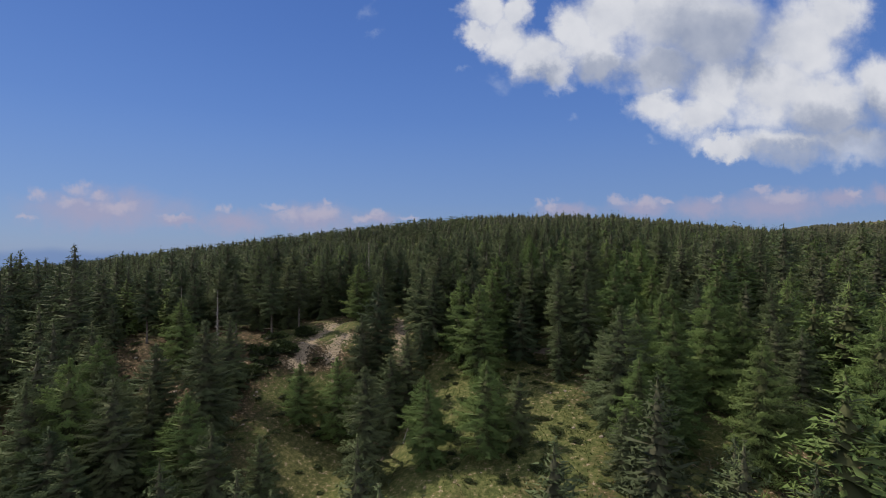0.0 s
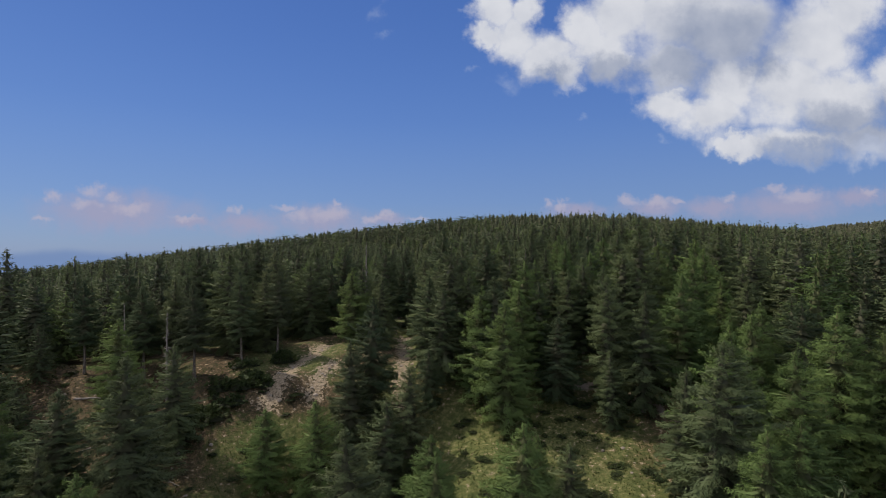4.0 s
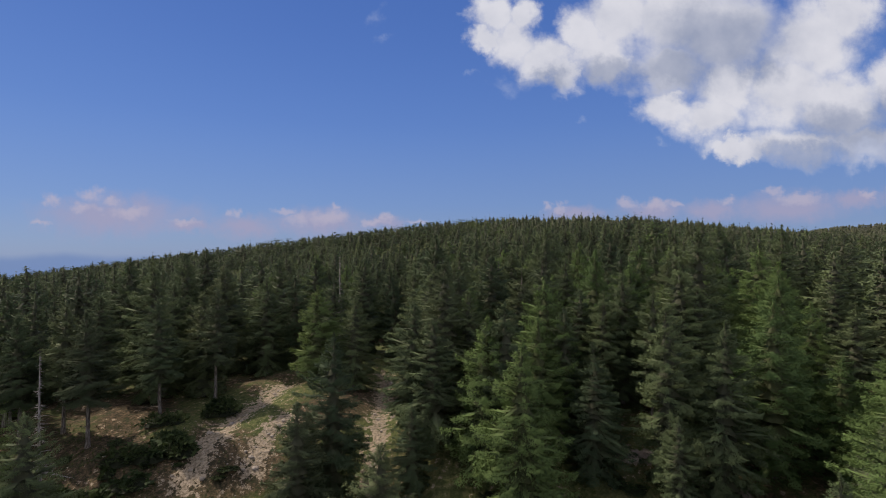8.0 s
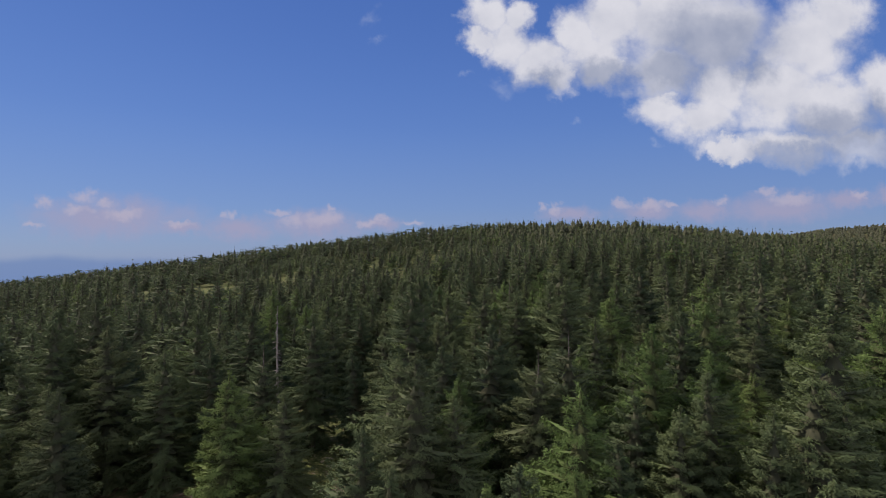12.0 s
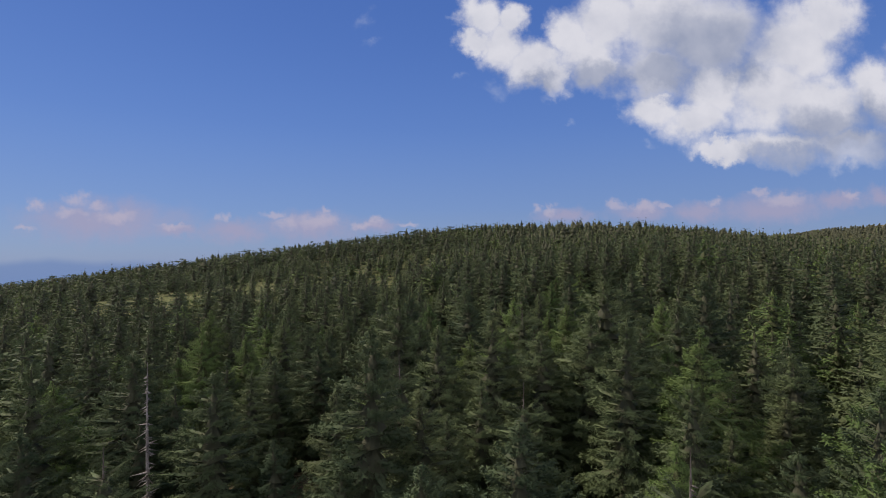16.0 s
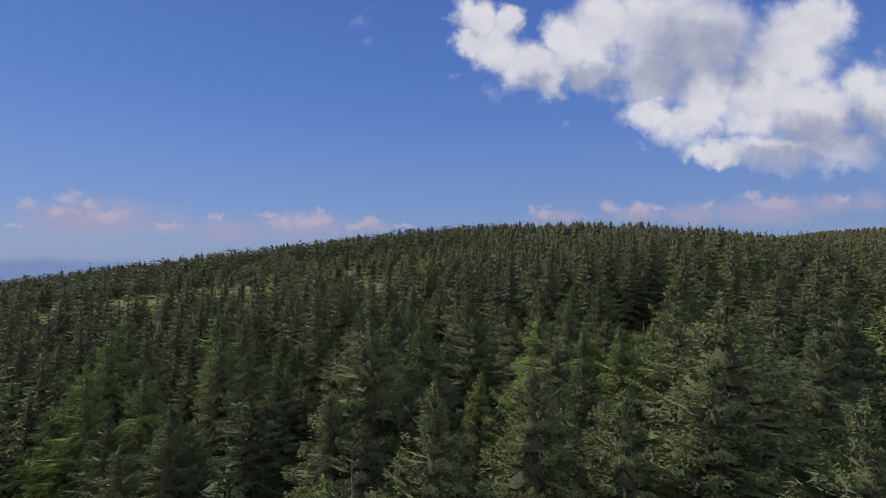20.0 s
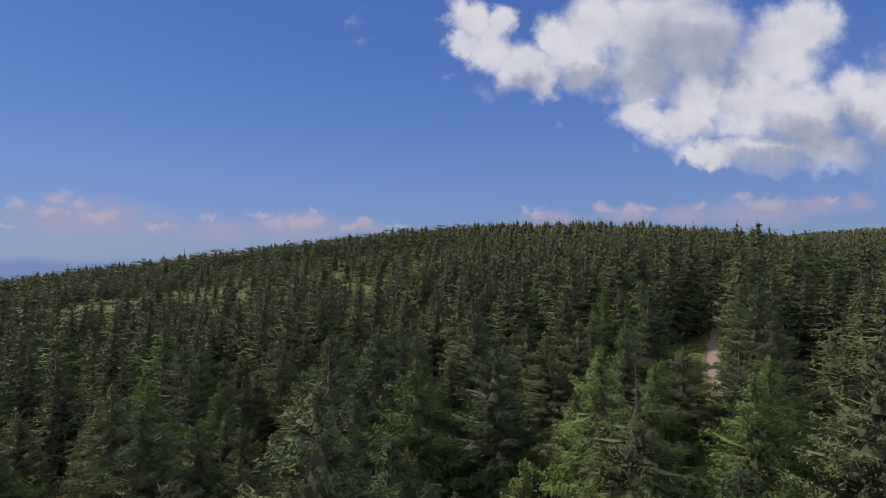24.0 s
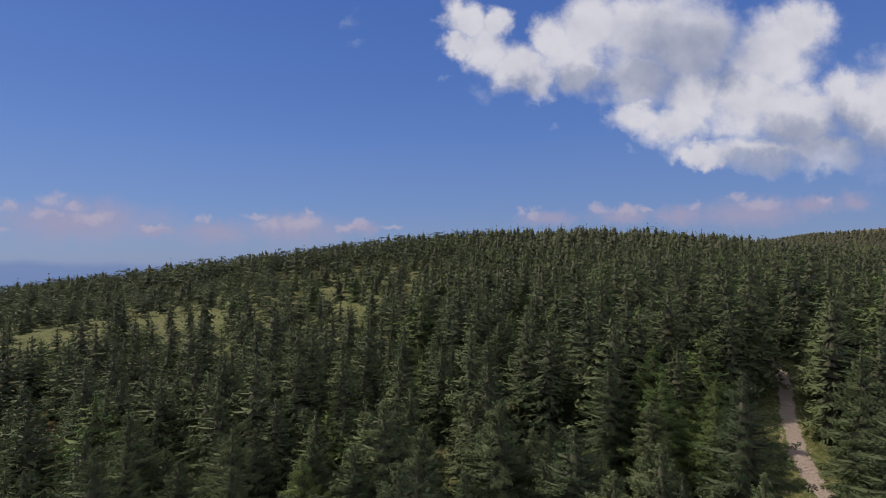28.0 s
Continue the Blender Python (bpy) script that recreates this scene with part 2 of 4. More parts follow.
bark, n = material("bark")
place = n.add("ShaderNodeNewGeometry").outputs["Position"]
long_grain = n.noise(n.vec("MULTIPLY", place, (14, 14, 2.5)), 1.0, 4.0)
finish(n, n.mix(n.step(long_grain, 0.35, 0.7), (0.07, 0.055, 0.045, 1), (0.22, 0.19, 0.165, 1)), 0.9, long_grain, 0.03)

dead_wood, n = material("dead_wood")
place = n.add("ShaderNodeNewGeometry").outputs["Position"]
long_grain = n.noise(n.vec("MULTIPLY", place, (12, 12, 3)), 1.0, 4.0)
finish(n, n.mix(n.step(long_grain, 0.3, 0.7), (0.12, 0.10, 0.09, 1), (0.30, 0.27, 0.245, 1)), 0.9, long_grain, 0.02)

# ---- ground ----
STATIONS = (-150, 0, 20, 38, 50, 58, 64, 78, 105, 135, 157, 205, 250, 300, 420, 560, 900)
MIDDLE = (-28, -4, 4, 10.8, 13.0, 14.6, 17.6, 20.2, 19.0, 18.6, 20.3, 25, 29.5, 35, 46.5, 40, 24)
LEFT_FALL = (0.05, 0.05, 0.05, 0.08, 0.04, -0.03, 0.0, 0.065, 0.06, 0.05, 0.045, 0.01, 0.045, 0.082, 0.105, 0.12, 0.3)
RIGHT_RISE = (0.1, 0.1, 0.16, 0.12, 0.08, 0.06, 0.03, 0.02, 0.05, 0.20, 0.28, 0.16, 0.06, 0.03, 0.06, 0.06, 0.0)
LEFT_EDGE = (0, 0, 0, 0, 0, 0, 0, 0.0, 0.0, 0.04, 0.06, 0.07, 0.07, 0.05, 0.015, 0, 0)
RIGHT_EDGE = (0, 0, 0, 0, 0, 0, 0, 0, 0.06, 0.2, 0.3, 0.09, 0.04, 0.06, 0.10, 0.10, 0)


def along(values, y):
    """A smooth line through the values at the stations."""
    k, v = np.array(STATIONS, float), np.array(values, float)
    y = np.clip(y, k[0], k[-1])
    i = np.clip(np.searchsorted(k, y, side="right") - 1, 0, len(k) - 2)
    slope = np.gradient(v, k)
    h = k[i + 1] - k[i]
    s = (y - k[i]) / h
    return (v[i] * (1 + 2 * s) * (1 - s) ** 2 + slope[i] * h * s * (1 - s) ** 2
            + v[i + 1] * s * s * (3 - 2 * s) + slope[i + 1] * h * s * s * (s - 1))


def near_line(x, y, line):
    """The distance of each place from a line of corners."""
    best = np.full(np.shape(x), 1e9)
    for (ax, ay), (bx, by) in zip(line, line[1:]):
        dx, dy = bx - ax, by - ay
        s = np.clip(((x - ax) * dx + (y - ay) * dy) / (dx * dx + dy * dy), 0, 1)
        best = np.minimum(best, np.hypot(x - ax - s * dx, y - ay - s * dy))
    return best


FOOTPATH = [(62, 22), (48, 30), (36, 40), (27, 50), (19, 58), (13.5, 62), (9, 63), (4, 68)]
TRACK = [(29, 133), (30.3, 137), (33.8, 143), (38, 149), (40.5, 155)]
RIDE = TRACK + [(42, 160), (44, 168)]
SCREE_WEST = [(-15.8, 74), (-16.6, 70), (-17.8, 66.5), (-18.2, 61)]
SCREE_MIDDLE = [(-13.0, 67), (-14.3, 64.5), (-14.2, 62)]
SCREE_EAST = [(-6.8, 79), (-6, 70), (-5.5, 60), (-6.5, 50)]
GULLY = [(-13, 10), (-12, 35), (-10, 50), (-10, 54)]


def height(x, y):
    x, y = np.asarray(x, float), np.asarray(y, float)
    left, right = (np.sqrt(x * x + 60) - x) / 2, (np.sqrt(x * x + 60) + x) / 2
    left, right = np.minimum(left, 1800), 50 * np.tanh(right / 50)
    z = along(MIDDLE, y) - along(LEFT_FALL, y) * left + along(RIGHT_RISE, y) * right
    rim = 55 + 75 * np.clip((y - 200) / 150, 0, 1)
    beyond_left, beyond_right = (np.sqrt((x + 75) ** 2 + 200) - x - 75) / 2, (np.sqrt((x - rim) ** 2 + 200) + x - rim) / 2
    z = z - along(LEFT_EDGE, y) * np.minimum(beyond_left, 600) - along(RIGHT_EDGE, y) * np.minimum(beyond_right, np.where(y < 205, 60, 240))
    z = z + 100 * np.exp(-((x - 1500) / 520) ** 2 - ((y - 1500) / 600) ** 2)
    z = z - 4.2 * np.exp(-(near_line(x, y, GULLY) / 7.0) ** 2)
    z = z - 1.0 * np.exp(-(near_line(x, y, SCREE_EAST) / 2.5) ** 2) - 0.5 * np.exp(-(near_line(x, y, SCREE_WEST) / 1.8) ** 2)
    return z


def open_land(x, y):
    """Grazed grass without needle litter: the upper pasture, the meadow by the gully and the verge of the ride."""
    pasture = np.clip((y - 180) / 12, 0, 1) * np.clip((335 - y) / 20, 0, 1) * np.clip(((y - 190) * 0.2 + 8 - x) / 8, 0, 1)
    meadow = np.maximum(np.exp(-((x - 4) / 11.0) ** 4 - ((y - 51) / 16.0) ** 4), 0.8 * np.exp(-((x + 12) / 8.0) ** 4 - ((y - 46) / 12.0) ** 4))
    verge = np.exp(-(near_line(x, y, RIDE) / 4.5) ** 4) + np.exp(-((x - 13) / 5.0) ** 4 - ((y - 143) / 5.0) ** 4)
    return np.clip(np.maximum(pasture, np.maximum(meadow, verge)), 0, 1)


def uneven(x, y):
    return 0.3 * np.sin(x * 0.31 + 1.3 * np.sin(y * 0.17)) * np.sin(y * 0.27 + 0.8) + 0.22 * np.sin(x * 0.83 + y * 0.4) * np.sin(y * 0.91 - x * 0.2)


def ground_at(x, y):
    return height(x, y) + uneven(np.asarray(x, float), np.asarray(y, float))


def spread(low, fine_low, fine_high, high, fine, grow):
    """Grid lines, evenly fine between two places and ever wider outside."""
    line = list(np.arange(fine_low, fine_high, fine))
    step, v = fine, line[-1]
    while v < high:
        step *= grow
        v += step
        line.append(v)
    step, v = fine, line[0]
    while v > low:
        step *= grow
        v -= step
        line.insert(0, v)
    return np.array(line)


def mesh_of(name, verts, faces, mats=(), smooth=False):
    """A mesh from an array of corners and one of triangles or quads."""
    verts, faces = np.asarray(verts, np.float32), np.asarray(faces, np.int32)
    me = bpy.data.meshes.new(name)
    k = faces.shape[1]
    me.vertices.add(len(verts))
    me.vertices.foreach_set("co", verts.ravel())
    me.loops.add(faces.size)
    me.loops.foreach_set("vertex_index", faces.ravel())
    me.polygons.add(len(faces))
    me.polygons.foreach_set("loop_start", np.arange(0, faces.size, k, dtype=np.int32))
    me.update(calc_edges=True)
    me.polygons.foreach_set("use_smooth", np.full(len(faces), smooth))
    for m in mats:
        me.materials.append(m)
    return me


gx, gy = spread(-4800, -48, 56, 4800, 0.8, 1.045), spread(-4000, 26, 150, 4800, 0.8, 1.045)
X, Y = np.meshgrid(gx, gy)
Z = ground_at(X, Y)
index = np.arange(X.size).reshape(X.shape)
quads = np.stack([index[:-1, :-1], index[:-1, 1:], index[1:, 1:], index[1:, :-1]], -1).reshape(-1, 4)
ground_mesh = mesh_of("ground", np.stack([X, Y, Z], -1).reshape(-1, 3), quads, smooth=True)
cover = ground_mesh.attributes.new("cover", "FLOAT_COLOR", "POINT")
scree = np.maximum(0.5 * np.clip((Z - 94) / 8, 0, 1), np.exp(-np.minimum(near_line(X, Y, SCREE_EAST) / 0.75, np.minimum(near_line(X, Y, SCREE_WEST) / 1.0, near_line(X, Y, SCREE_MIDDLE) / 0.85)) ** 2))
trodden = np.maximum(np.exp(-(near_line(X, Y, FOOTPATH) / 0.6) ** 2), np.exp(-(near_line(X, Y, TRACK) / 0.7) ** 4))
cover.data.foreach_set("color", np.stack([scree, trodden, open_land(X, Y), np.exp(-((X + 32) / 16) ** 4 - ((Y - 55) / 14) ** 4)], -1).astype(np.float32).ravel())
ground = tagged(new("ground", ground_mesh), "grassy hillside with needle litter, scree and bare soil", "ground", kind="structure")

m, n = material("hillside")
place = n.add("ShaderNodeNewGeometry").outputs["Position"]
cover_node = n.add("ShaderNodeAttribute")
cover_node.attribute_name = "cover"
masks = n.add("ShaderNodeSeparateColor", Color=cover_node.outputs["Color"])
broad, mid, grain = n.noise(place, 0.12, 4.0), n.noise(place, 0.7, 4.0), n.noise(place, 6.0, 4.0)
turf = n.noise(place, 2.2, 5.0, 0.65)
grass = n.mix(n.step(turf, 0.36, 0.62), (0.032, 0.044, 0.013, 1), (0.084, 0.090, 0.030, 1))
grass = n.mix(n.math("MULTIPLY", n.step(grain, 0.45, 0.7), 0.5), grass, (0.125, 0.108, 0.048, 1))
pasture = n.mix(n.step(turf, 0.4, 0.62), (0.060, 0.072, 0.022, 1), (0.128, 0.128, 0.048, 1))
litter = n.mix(n.step(n.math("ADD", turf, n.math("MULTIPLY", n.math("SUBTRACT", grain, 0.5), 0.8)), 0.34, 0.68), (0.026, 0.021, 0.013, 1), (0.098, 0.062, 0.037, 1))
c = n.mix(n.math("MULTIPLY", n.step(n.math("ADD", n.math("ADD", broad, n.math("MULTIPLY", cover_node.outputs["Alpha"], 0.10)), n.math("MULTIPLY", n.math("SUBTRACT", turf, 0.5), 0.5)), 0.44, 0.58), n.math("SUBTRACT", 0.9, n.math("MULTIPLY", masks.outputs[2], 0.8))), n.mix(n.math("MULTIPLY", masks.outputs[2], 0.7), grass, pasture), litter)
stone = n.mix(n.step(grain, 0.3, 0.7), (0.12, 0.092, 0.060, 1), (0.31, 0.245, 0.175, 1))
ragged = n.math("MULTIPLY", n.math("SUBTRACT", turf, 0.5), 4.2)
c = n.mix(n.step(n.math("ADD", masks.outputs[0], ragged), 0.42, 0.62), c, stone)
worn = n.step(n.math("ADD", masks.outputs[1], n.math("MULTIPLY", n.math("SUBTRACT", turf, 0.5), 0.8)), 0.42, 0.65)
c = n.mix(worn, c, n.mix(grain, (0.15, 0.115, 0.09, 1), (0.31, 0.255, 0.215, 1)))
finish(n, c, 0.95, n.math("ADD", mid, n.math("MULTIPLY", grain, 0.5)), 0.25)
ground_mesh.materials.append(m)

# ---- trees ----


def conifer(seed, tall, wide, levels, around, tufts, size, larch=False, bare_below=0.08, thin=0.0, bare_top=0.0, unruly=0.55, slim=(0.22, 0.48), dome=False, frond=0.26):
    """Corners, triangles and nearness to the outside of a crown: rings of drooping boughs on the trunk's axis, set with small tufts of needles."""
    r = np.random.RandomState(seed)
    hs = tall * (bare_below + (1 - bare_below - bare_top) * (np.arange(levels) / (levels - 1)) ** 0.95)
    lean, power = r.uniform(0, 2 * math.pi), r.uniform(1.8, 2.9) if not larch else r.uniform(1.8, 2.3)
    middle = r.uniform(-0.05, 0.05)
    rows = []
    for k, h in enumerate(hs):
        f = h / tall
        reach = wide * (1.04 - f ** power) * (0.55 + 0.45 * min(1, max(0, f - bare_below * 0.5) / (0.24 + middle))) * r.uniform(0.8, 1.15)
        if dome:
            reach = wide * max(0.06, 1 - ((f - 0.45) / 0.57) ** 2) ** 0.6 * r.uniform(0.75, 1.2)
        count = max(3, int(round(around * (1.0 - 0.4 * f))))
        for b in range(count):
            if r.rand() < thin:
                continue
            az = 2 * math.pi * (b + 0.5 * (k % 2) + r.uniform(-0.45, 0.45)) / count
            length = reach * r.uniform(0.68, 1.18) * (1 + 0.12 * math.cos(az - lean))
            rise = (0.80 * f - 0.22 if not larch else 0.45 * f + 0.02) + r.normal(0, 0.17)
            rows.append((h + r.uniform(-0.9, 0.9) * tall / levels, az, length, rise, (0.34 - 0.2 * f if not larch else 0.22) * r.uniform(0.5, 1.6), f))
    rows = np.array(rows)
    h, az, length, rise, droop, f = rows.T
    ca, sa = np.cos(az), np.sin(az)

    def on_bough(i, t):
        d = length[i] * t
        return np.stack([d * ca[i], d * sa[i], h[i] + d * rise[i] - droop[i] * length[i] * t * t + 0.14 * length[i] * t ** 4], -1)

    # bare inner wood of each bough
    every = np.arange(len(rows))
    zero = np.zeros(len(rows))
    root, end = on_bough(every, zero), on_bough(every, zero + 0.8)
    wood = np.stack([root + (0, 0, 0.03), root - (0, 0, 0.03), end], 1)
    # tufts, more of them towards the ends
    weight = length + 0.40
    i = r.choice(len(rows), tufts, p=weight / weight.sum())
    t = 0.22 + 0.80 * r.rand(tufts) ** 0.62
    c = on_bough(i, t)
    side = r.normal(0, 1, tufts) * (0.15 * length[i] * (1.25 - t) + 0.05)
    c = c + np.stack([-sa[i] * side, ca[i] * side, -0.25 * np.abs(side) - np.abs(r.normal(0, 0.09 if not larch else 0.13, tufts))], -1)
    c[:, 2] += r.normal(0, 0.25 * unruly * tall / levels, tufts)
    big = size * r.uniform(0.55, 1.35, tufts) * (1.0 - 0.45 * f[i])
    along_bough = np.stack([ca[i], sa[i], np.zeros(tufts)], -1) + np.sign(side)[:, None] * np.stack([-sa[i], ca[i], np.zeros(tufts)], -1) * r.uniform(0.2, 1.0, (tufts, 1))
    u = along_bough + r.normal(0, unruly, (tufts, 3)) + (0, 0, -0.1 if not larch else -0.25)
    u /= np.linalg.norm(u, axis=1)[:, None]
    v = np.cross(u, np.array((0, 0, 1.0)) + r.normal(0, max(unruly, 0.6), (tufts, 3)))
    v /= np.linalg.norm(v, axis=1)[:, None] + 1e-6
    slim = r.uniform(*slim, (tufts, 1))
    leaf = np.stack([c + u * big[:, None] * 1.05, c - u * big[:, None] * 0.4 + v * big[:, None] * slim, c - u * big[:, None] * 0.4 - v * big[:, None] * slim], 1)
    # the flat spray of side twigs of each bough, folded along its midrib
    across = np.stack([-sa, ca, zero], -1) * (frond * (length + 0.25) * r.uniform(0.7, 1.3, len(rows)))[:, None]
    hang = np.stack([zero, zero, -0.3 * frond * length], -1)
    start, rib, tip = on_bough(every, zero + 0.08), on_bough(every, zero + r.uniform(0.45, 0.62, len(rows))), on_bough(every, zero + r.uniform(0.72, 0.9, len(rows)))
    one, two = rib + across + hang, rib - across + hang
    rib = rib + (0, 0, 0.03)
    spray = np.stack([start, one, rib, start, rib, two, one, tip, rib, rib, tip, two], 1)
    pieces = [wood.reshape(-1, 3), leaf.reshape(-1, 3), spray.reshape(-1, 3)]
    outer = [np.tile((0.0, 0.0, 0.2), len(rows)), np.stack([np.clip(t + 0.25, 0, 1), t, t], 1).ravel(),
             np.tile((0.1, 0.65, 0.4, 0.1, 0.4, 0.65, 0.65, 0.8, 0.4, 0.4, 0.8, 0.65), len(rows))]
    # old inner twigs, which close the crown round the trunk
    for k in range(0, levels - 1, 2):
        out = 0.32 * wide * (1.04 - (hs[k] / tall) ** power)
        a = np.arange(7) * 2 * math.pi / 6 + k
        ring = np.stack([out * np.cos(a), out * np.sin(a), hs[k] - 0.03 * tall + 0 * a], -1) + r.uniform(-0.25, 0.25, (7, 3)) * out
        ring[6] = ring[0]
        apex = np.tile((0, 0, hs[k + 1] + 0.01 * tall), (6, 1))
        pieces.append(np.stack([apex, ring[:6], ring[1:]], 1).reshape(-1, 3))
        outer.append(np.full(18, 0.1))
    if not bare_top:
        w = 0.035 * wide + 0.3 * size * 0.3
        for a in (0.0, 1.6):
            pieces.append(np.array([(0, 0, tall * 1.02), (w * math.cos(a), w * math.sin(a), hs[-1] - 0.04 * tall), (-w * math.cos(a), -w * math.sin(a), hs[-1] - 0.04 * tall)]))
            outer.append(np.full(3, 0.8))
    verts = np.concatenate(pieces)
    return verts, np.arange(len(verts)).reshape(-1, 3), np.concatenate(outer)


def skirted(seed, tall, wide, levels, around, larch=False):
    """A crown for trees far off: jagged skirts of boughs one above the other on the trunk's axis."""
    r = np.random.RandomState(seed)
    verts, faces, outer = [], [], []

    def corner(p, out):
        verts.append(p)
        outer.append(out)
        return len(verts) - 1

    power = 2.1 if not larch else 2.4
    hs = tall * (0.10 + 0.90 * np.arange(levels + 1) / levels)
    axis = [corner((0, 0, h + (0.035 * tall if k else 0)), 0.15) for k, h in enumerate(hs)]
    for k in range(levels):
        f = hs[k] / tall
        out = wide * (1.06 - f ** power)
        ring = []
        turn = r.uniform(0, 6.28)
        for i in range(around):
            a = turn + 2 * math.pi * i / around
            d = out * (r.uniform(0.8, 1.3) if i % 2 else r.uniform(0.4, 0.8))
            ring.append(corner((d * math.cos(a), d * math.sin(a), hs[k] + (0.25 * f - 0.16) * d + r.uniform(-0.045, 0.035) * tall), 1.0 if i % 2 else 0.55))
        for i in range(around):
            faces.append((axis[k + 1], ring[i], ring[(i + 1) % around]))
        faces.append((axis[k], axis[k + 1], ring[0]))
    return np.array(verts), np.array(faces), np.array(outer)


def stem(seed, tall, thick, snags=0):
    """A tapered trunk with root flare, and dead branch stubs low down."""
    r = np.random.RandomState(seed)
    rings, sides = 9, 7
    verts, faces = [], []
    for i in range(rings):
        f = i / (rings - 1)
        rad = thick * ((1 - f) ** 0.8 * 0.94 + 0.06) * (1 + 0.5 * math.exp(-f * 40))
        bx, by = 0.03 * tall * 0.2 * math.sin(4 * f + seed), 0.03 * tall * 0.2 * math.sin(3 * f)
        for s in range(sides):
            a = 2 * math.pi * s / sides
            verts.append((bx * f * (1 - f) * 4 + rad * math.cos(a), by * f * (1 - f) * 4 + rad * math.sin(a), -0.4 + f * (tall + 0.4)))
    for i in range(rings - 1):
        for s in range(sides):
            a, b = i * sides + s, i * sides + (s + 1) % sides
            faces += [(a, b, b + sides), (a, b + sides, a + sides)]
    for _ in range(snags):
        h, az, le = tall * r.uniform(0.1, 0.95), r.uniform(0, 6.28), r.uniform(0.4, 1.5)
        le *= 1.1 - h / tall
        c, s = math.cos(az), math.sin(az)
        w = 0.03 if snags < 100 else 0.045
        k = len(verts)
        verts += [(-w * s, w * c, h), (w * s, -w * c, h), (0, 0, h + 2 * w), (le * c, le * s, h - le * r.uniform(-0.1, 0.45))]
        faces += [(k, k + 1, k + 3), (k + 1, k + 2, k + 3), (k + 2, k, k + 3)]
    return np.array(verts), np.array(faces)


def part(name, me, parent, label=""):
    ob = new(name, me)
    ob.parent = parent
    return tagged(ob, label)


def rounded(crown, own):
    """A crown with its faces turned outward and soft normals: those of the whole crown's form, mixed with each tuft's own."""
    v, f, o = crown
    out = np.stack([v[:, 0], v[:, 1], 0 * v[:, 0]], -1) / np.maximum(np.hypot(v[:, 0], v[:, 1]), 0.35)[:, None] + (0, 0, 0.24)
    out /= np.linalg.norm(out, axis=1)[:, None]
    face = np.cross(v[f[:, 1]] - v[f[:, 0]], v[f[:, 2]] - v[f[:, 0]])
    face /= np.linalg.norm(face, axis=1)[:, None] + 1e-9
    inward = np.sum(face * out[f].mean(1), axis=1) < 0
    f = np.where(inward[:, None], f[:, ::-1], f)
    face[inward] *= -1
    mean = np.zeros_like(v)
    for k in range(3):
        np.add.at(mean, f[:, k], face)
    mean /= np.linalg.norm(mean, axis=1)[:, None] + 1e-9
    soft = out + own * mean
    return v, f, o, soft / (np.linalg.norm(soft, axis=1)[:, None] + 1e-9)


def crown_mesh(name, verts, faces, outer, mats, normals=None):
    me = mesh_of(name, verts, faces, mats, normals is not None)
    me.attributes.new("outer", "FLOAT", "POINT").data.foreach_set("value", np.asarray(outer, np.float32))
    if normals is not None:
        me.attributes.new("custom_normal", "FLOAT_VECTOR", "POINT").data.foreach_set("vector", np.asarray(normals, np.float32).ravel())
    return me


def tree_model(name, label, category, crown, trunk, needles, group):
    base = tagged(new(name), label, category, group)
    part("trunk", mesh_of("trunk", *trunk, (bark,), True), base)
    v, f, o, soft = rounded(crown, 0.6)
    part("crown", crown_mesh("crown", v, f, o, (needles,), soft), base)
    return base


random.seed(5)
rng = np.random.RandomState(11)


PASTURE_GLADES = [(-92, 208, 14, 20), (-70, 212, 15, 22), (-52, 226, 9, 18), (-19, 216, 5, 15), (-47, 312, 12, 18), (-98, 324, 16, 16), (-4, 284, 5, 12), (-122, 222, 13, 20), (54, 292, 4, 10), (47, 334, 6, 8)]


def in_pasture(x, y):
    return (y > 180) & (y < 335) & (x < (y - 190) * 0.2 - 8)


def clearing(x, y):
    """How open the wood is: 0 closed, 1 no trees."""
    open_ = np.zeros(np.shape(x))

    def glade(cx, cy, rx, ry, most=1.0):
        np.maximum(open_, most * np.exp(-((x - cx) / rx) ** 4 - ((y - cy) / ry) ** 4), out=open_)

    def lane(line, half, most=1.0):
        np.maximum(open_, most * np.exp(-(near_line(x, y, line) / half) ** 6), out=open_)

    glade(-12, 46, 11, 13, 0.92)
    glade(-31, 57, 9, 10, 0.93)
    glade(-23, 62, 7, 7, 0.92)
    glade(6, 52, 12, 10, 0.97)
    glade(-15.5, 63, 6.5, 10)
    glade(8, 45, 10, 18)
    glade(-31, 52.5, 8, 5, 0.75)
    glade(-35, 62, 7, 4, 0.75)
    glade(20, 38, 9, 8, 0.75)
    lane([(-21, 42), (-27, 50), (-34, 58), (-40, 65)], 3.8, 0.4)
    lane(SCREE_EAST, 1.7)
    lane(SCREE_WEST, 1.9)
    lane(SCREE_MIDDLE, 1.8)
    lane(FOOTPATH, 1.1)
    lane(TRACK, 2.3)
    lane(RIDE, 1.7)
    lane([(30, 137), (24.5, 128.5), (20, 122)], 2.2)
    glade(13, 141, 4, 4)
    glade(-9.5, 89, 3.2, 5.5)
    for cx, cy, rx, ry in PASTURE_GLADES:
        glade(cx, cy, rx, ry, 0.97)
    return np.maximum(open_, np.where(in_pasture(x, y), 0.42, 0.0))


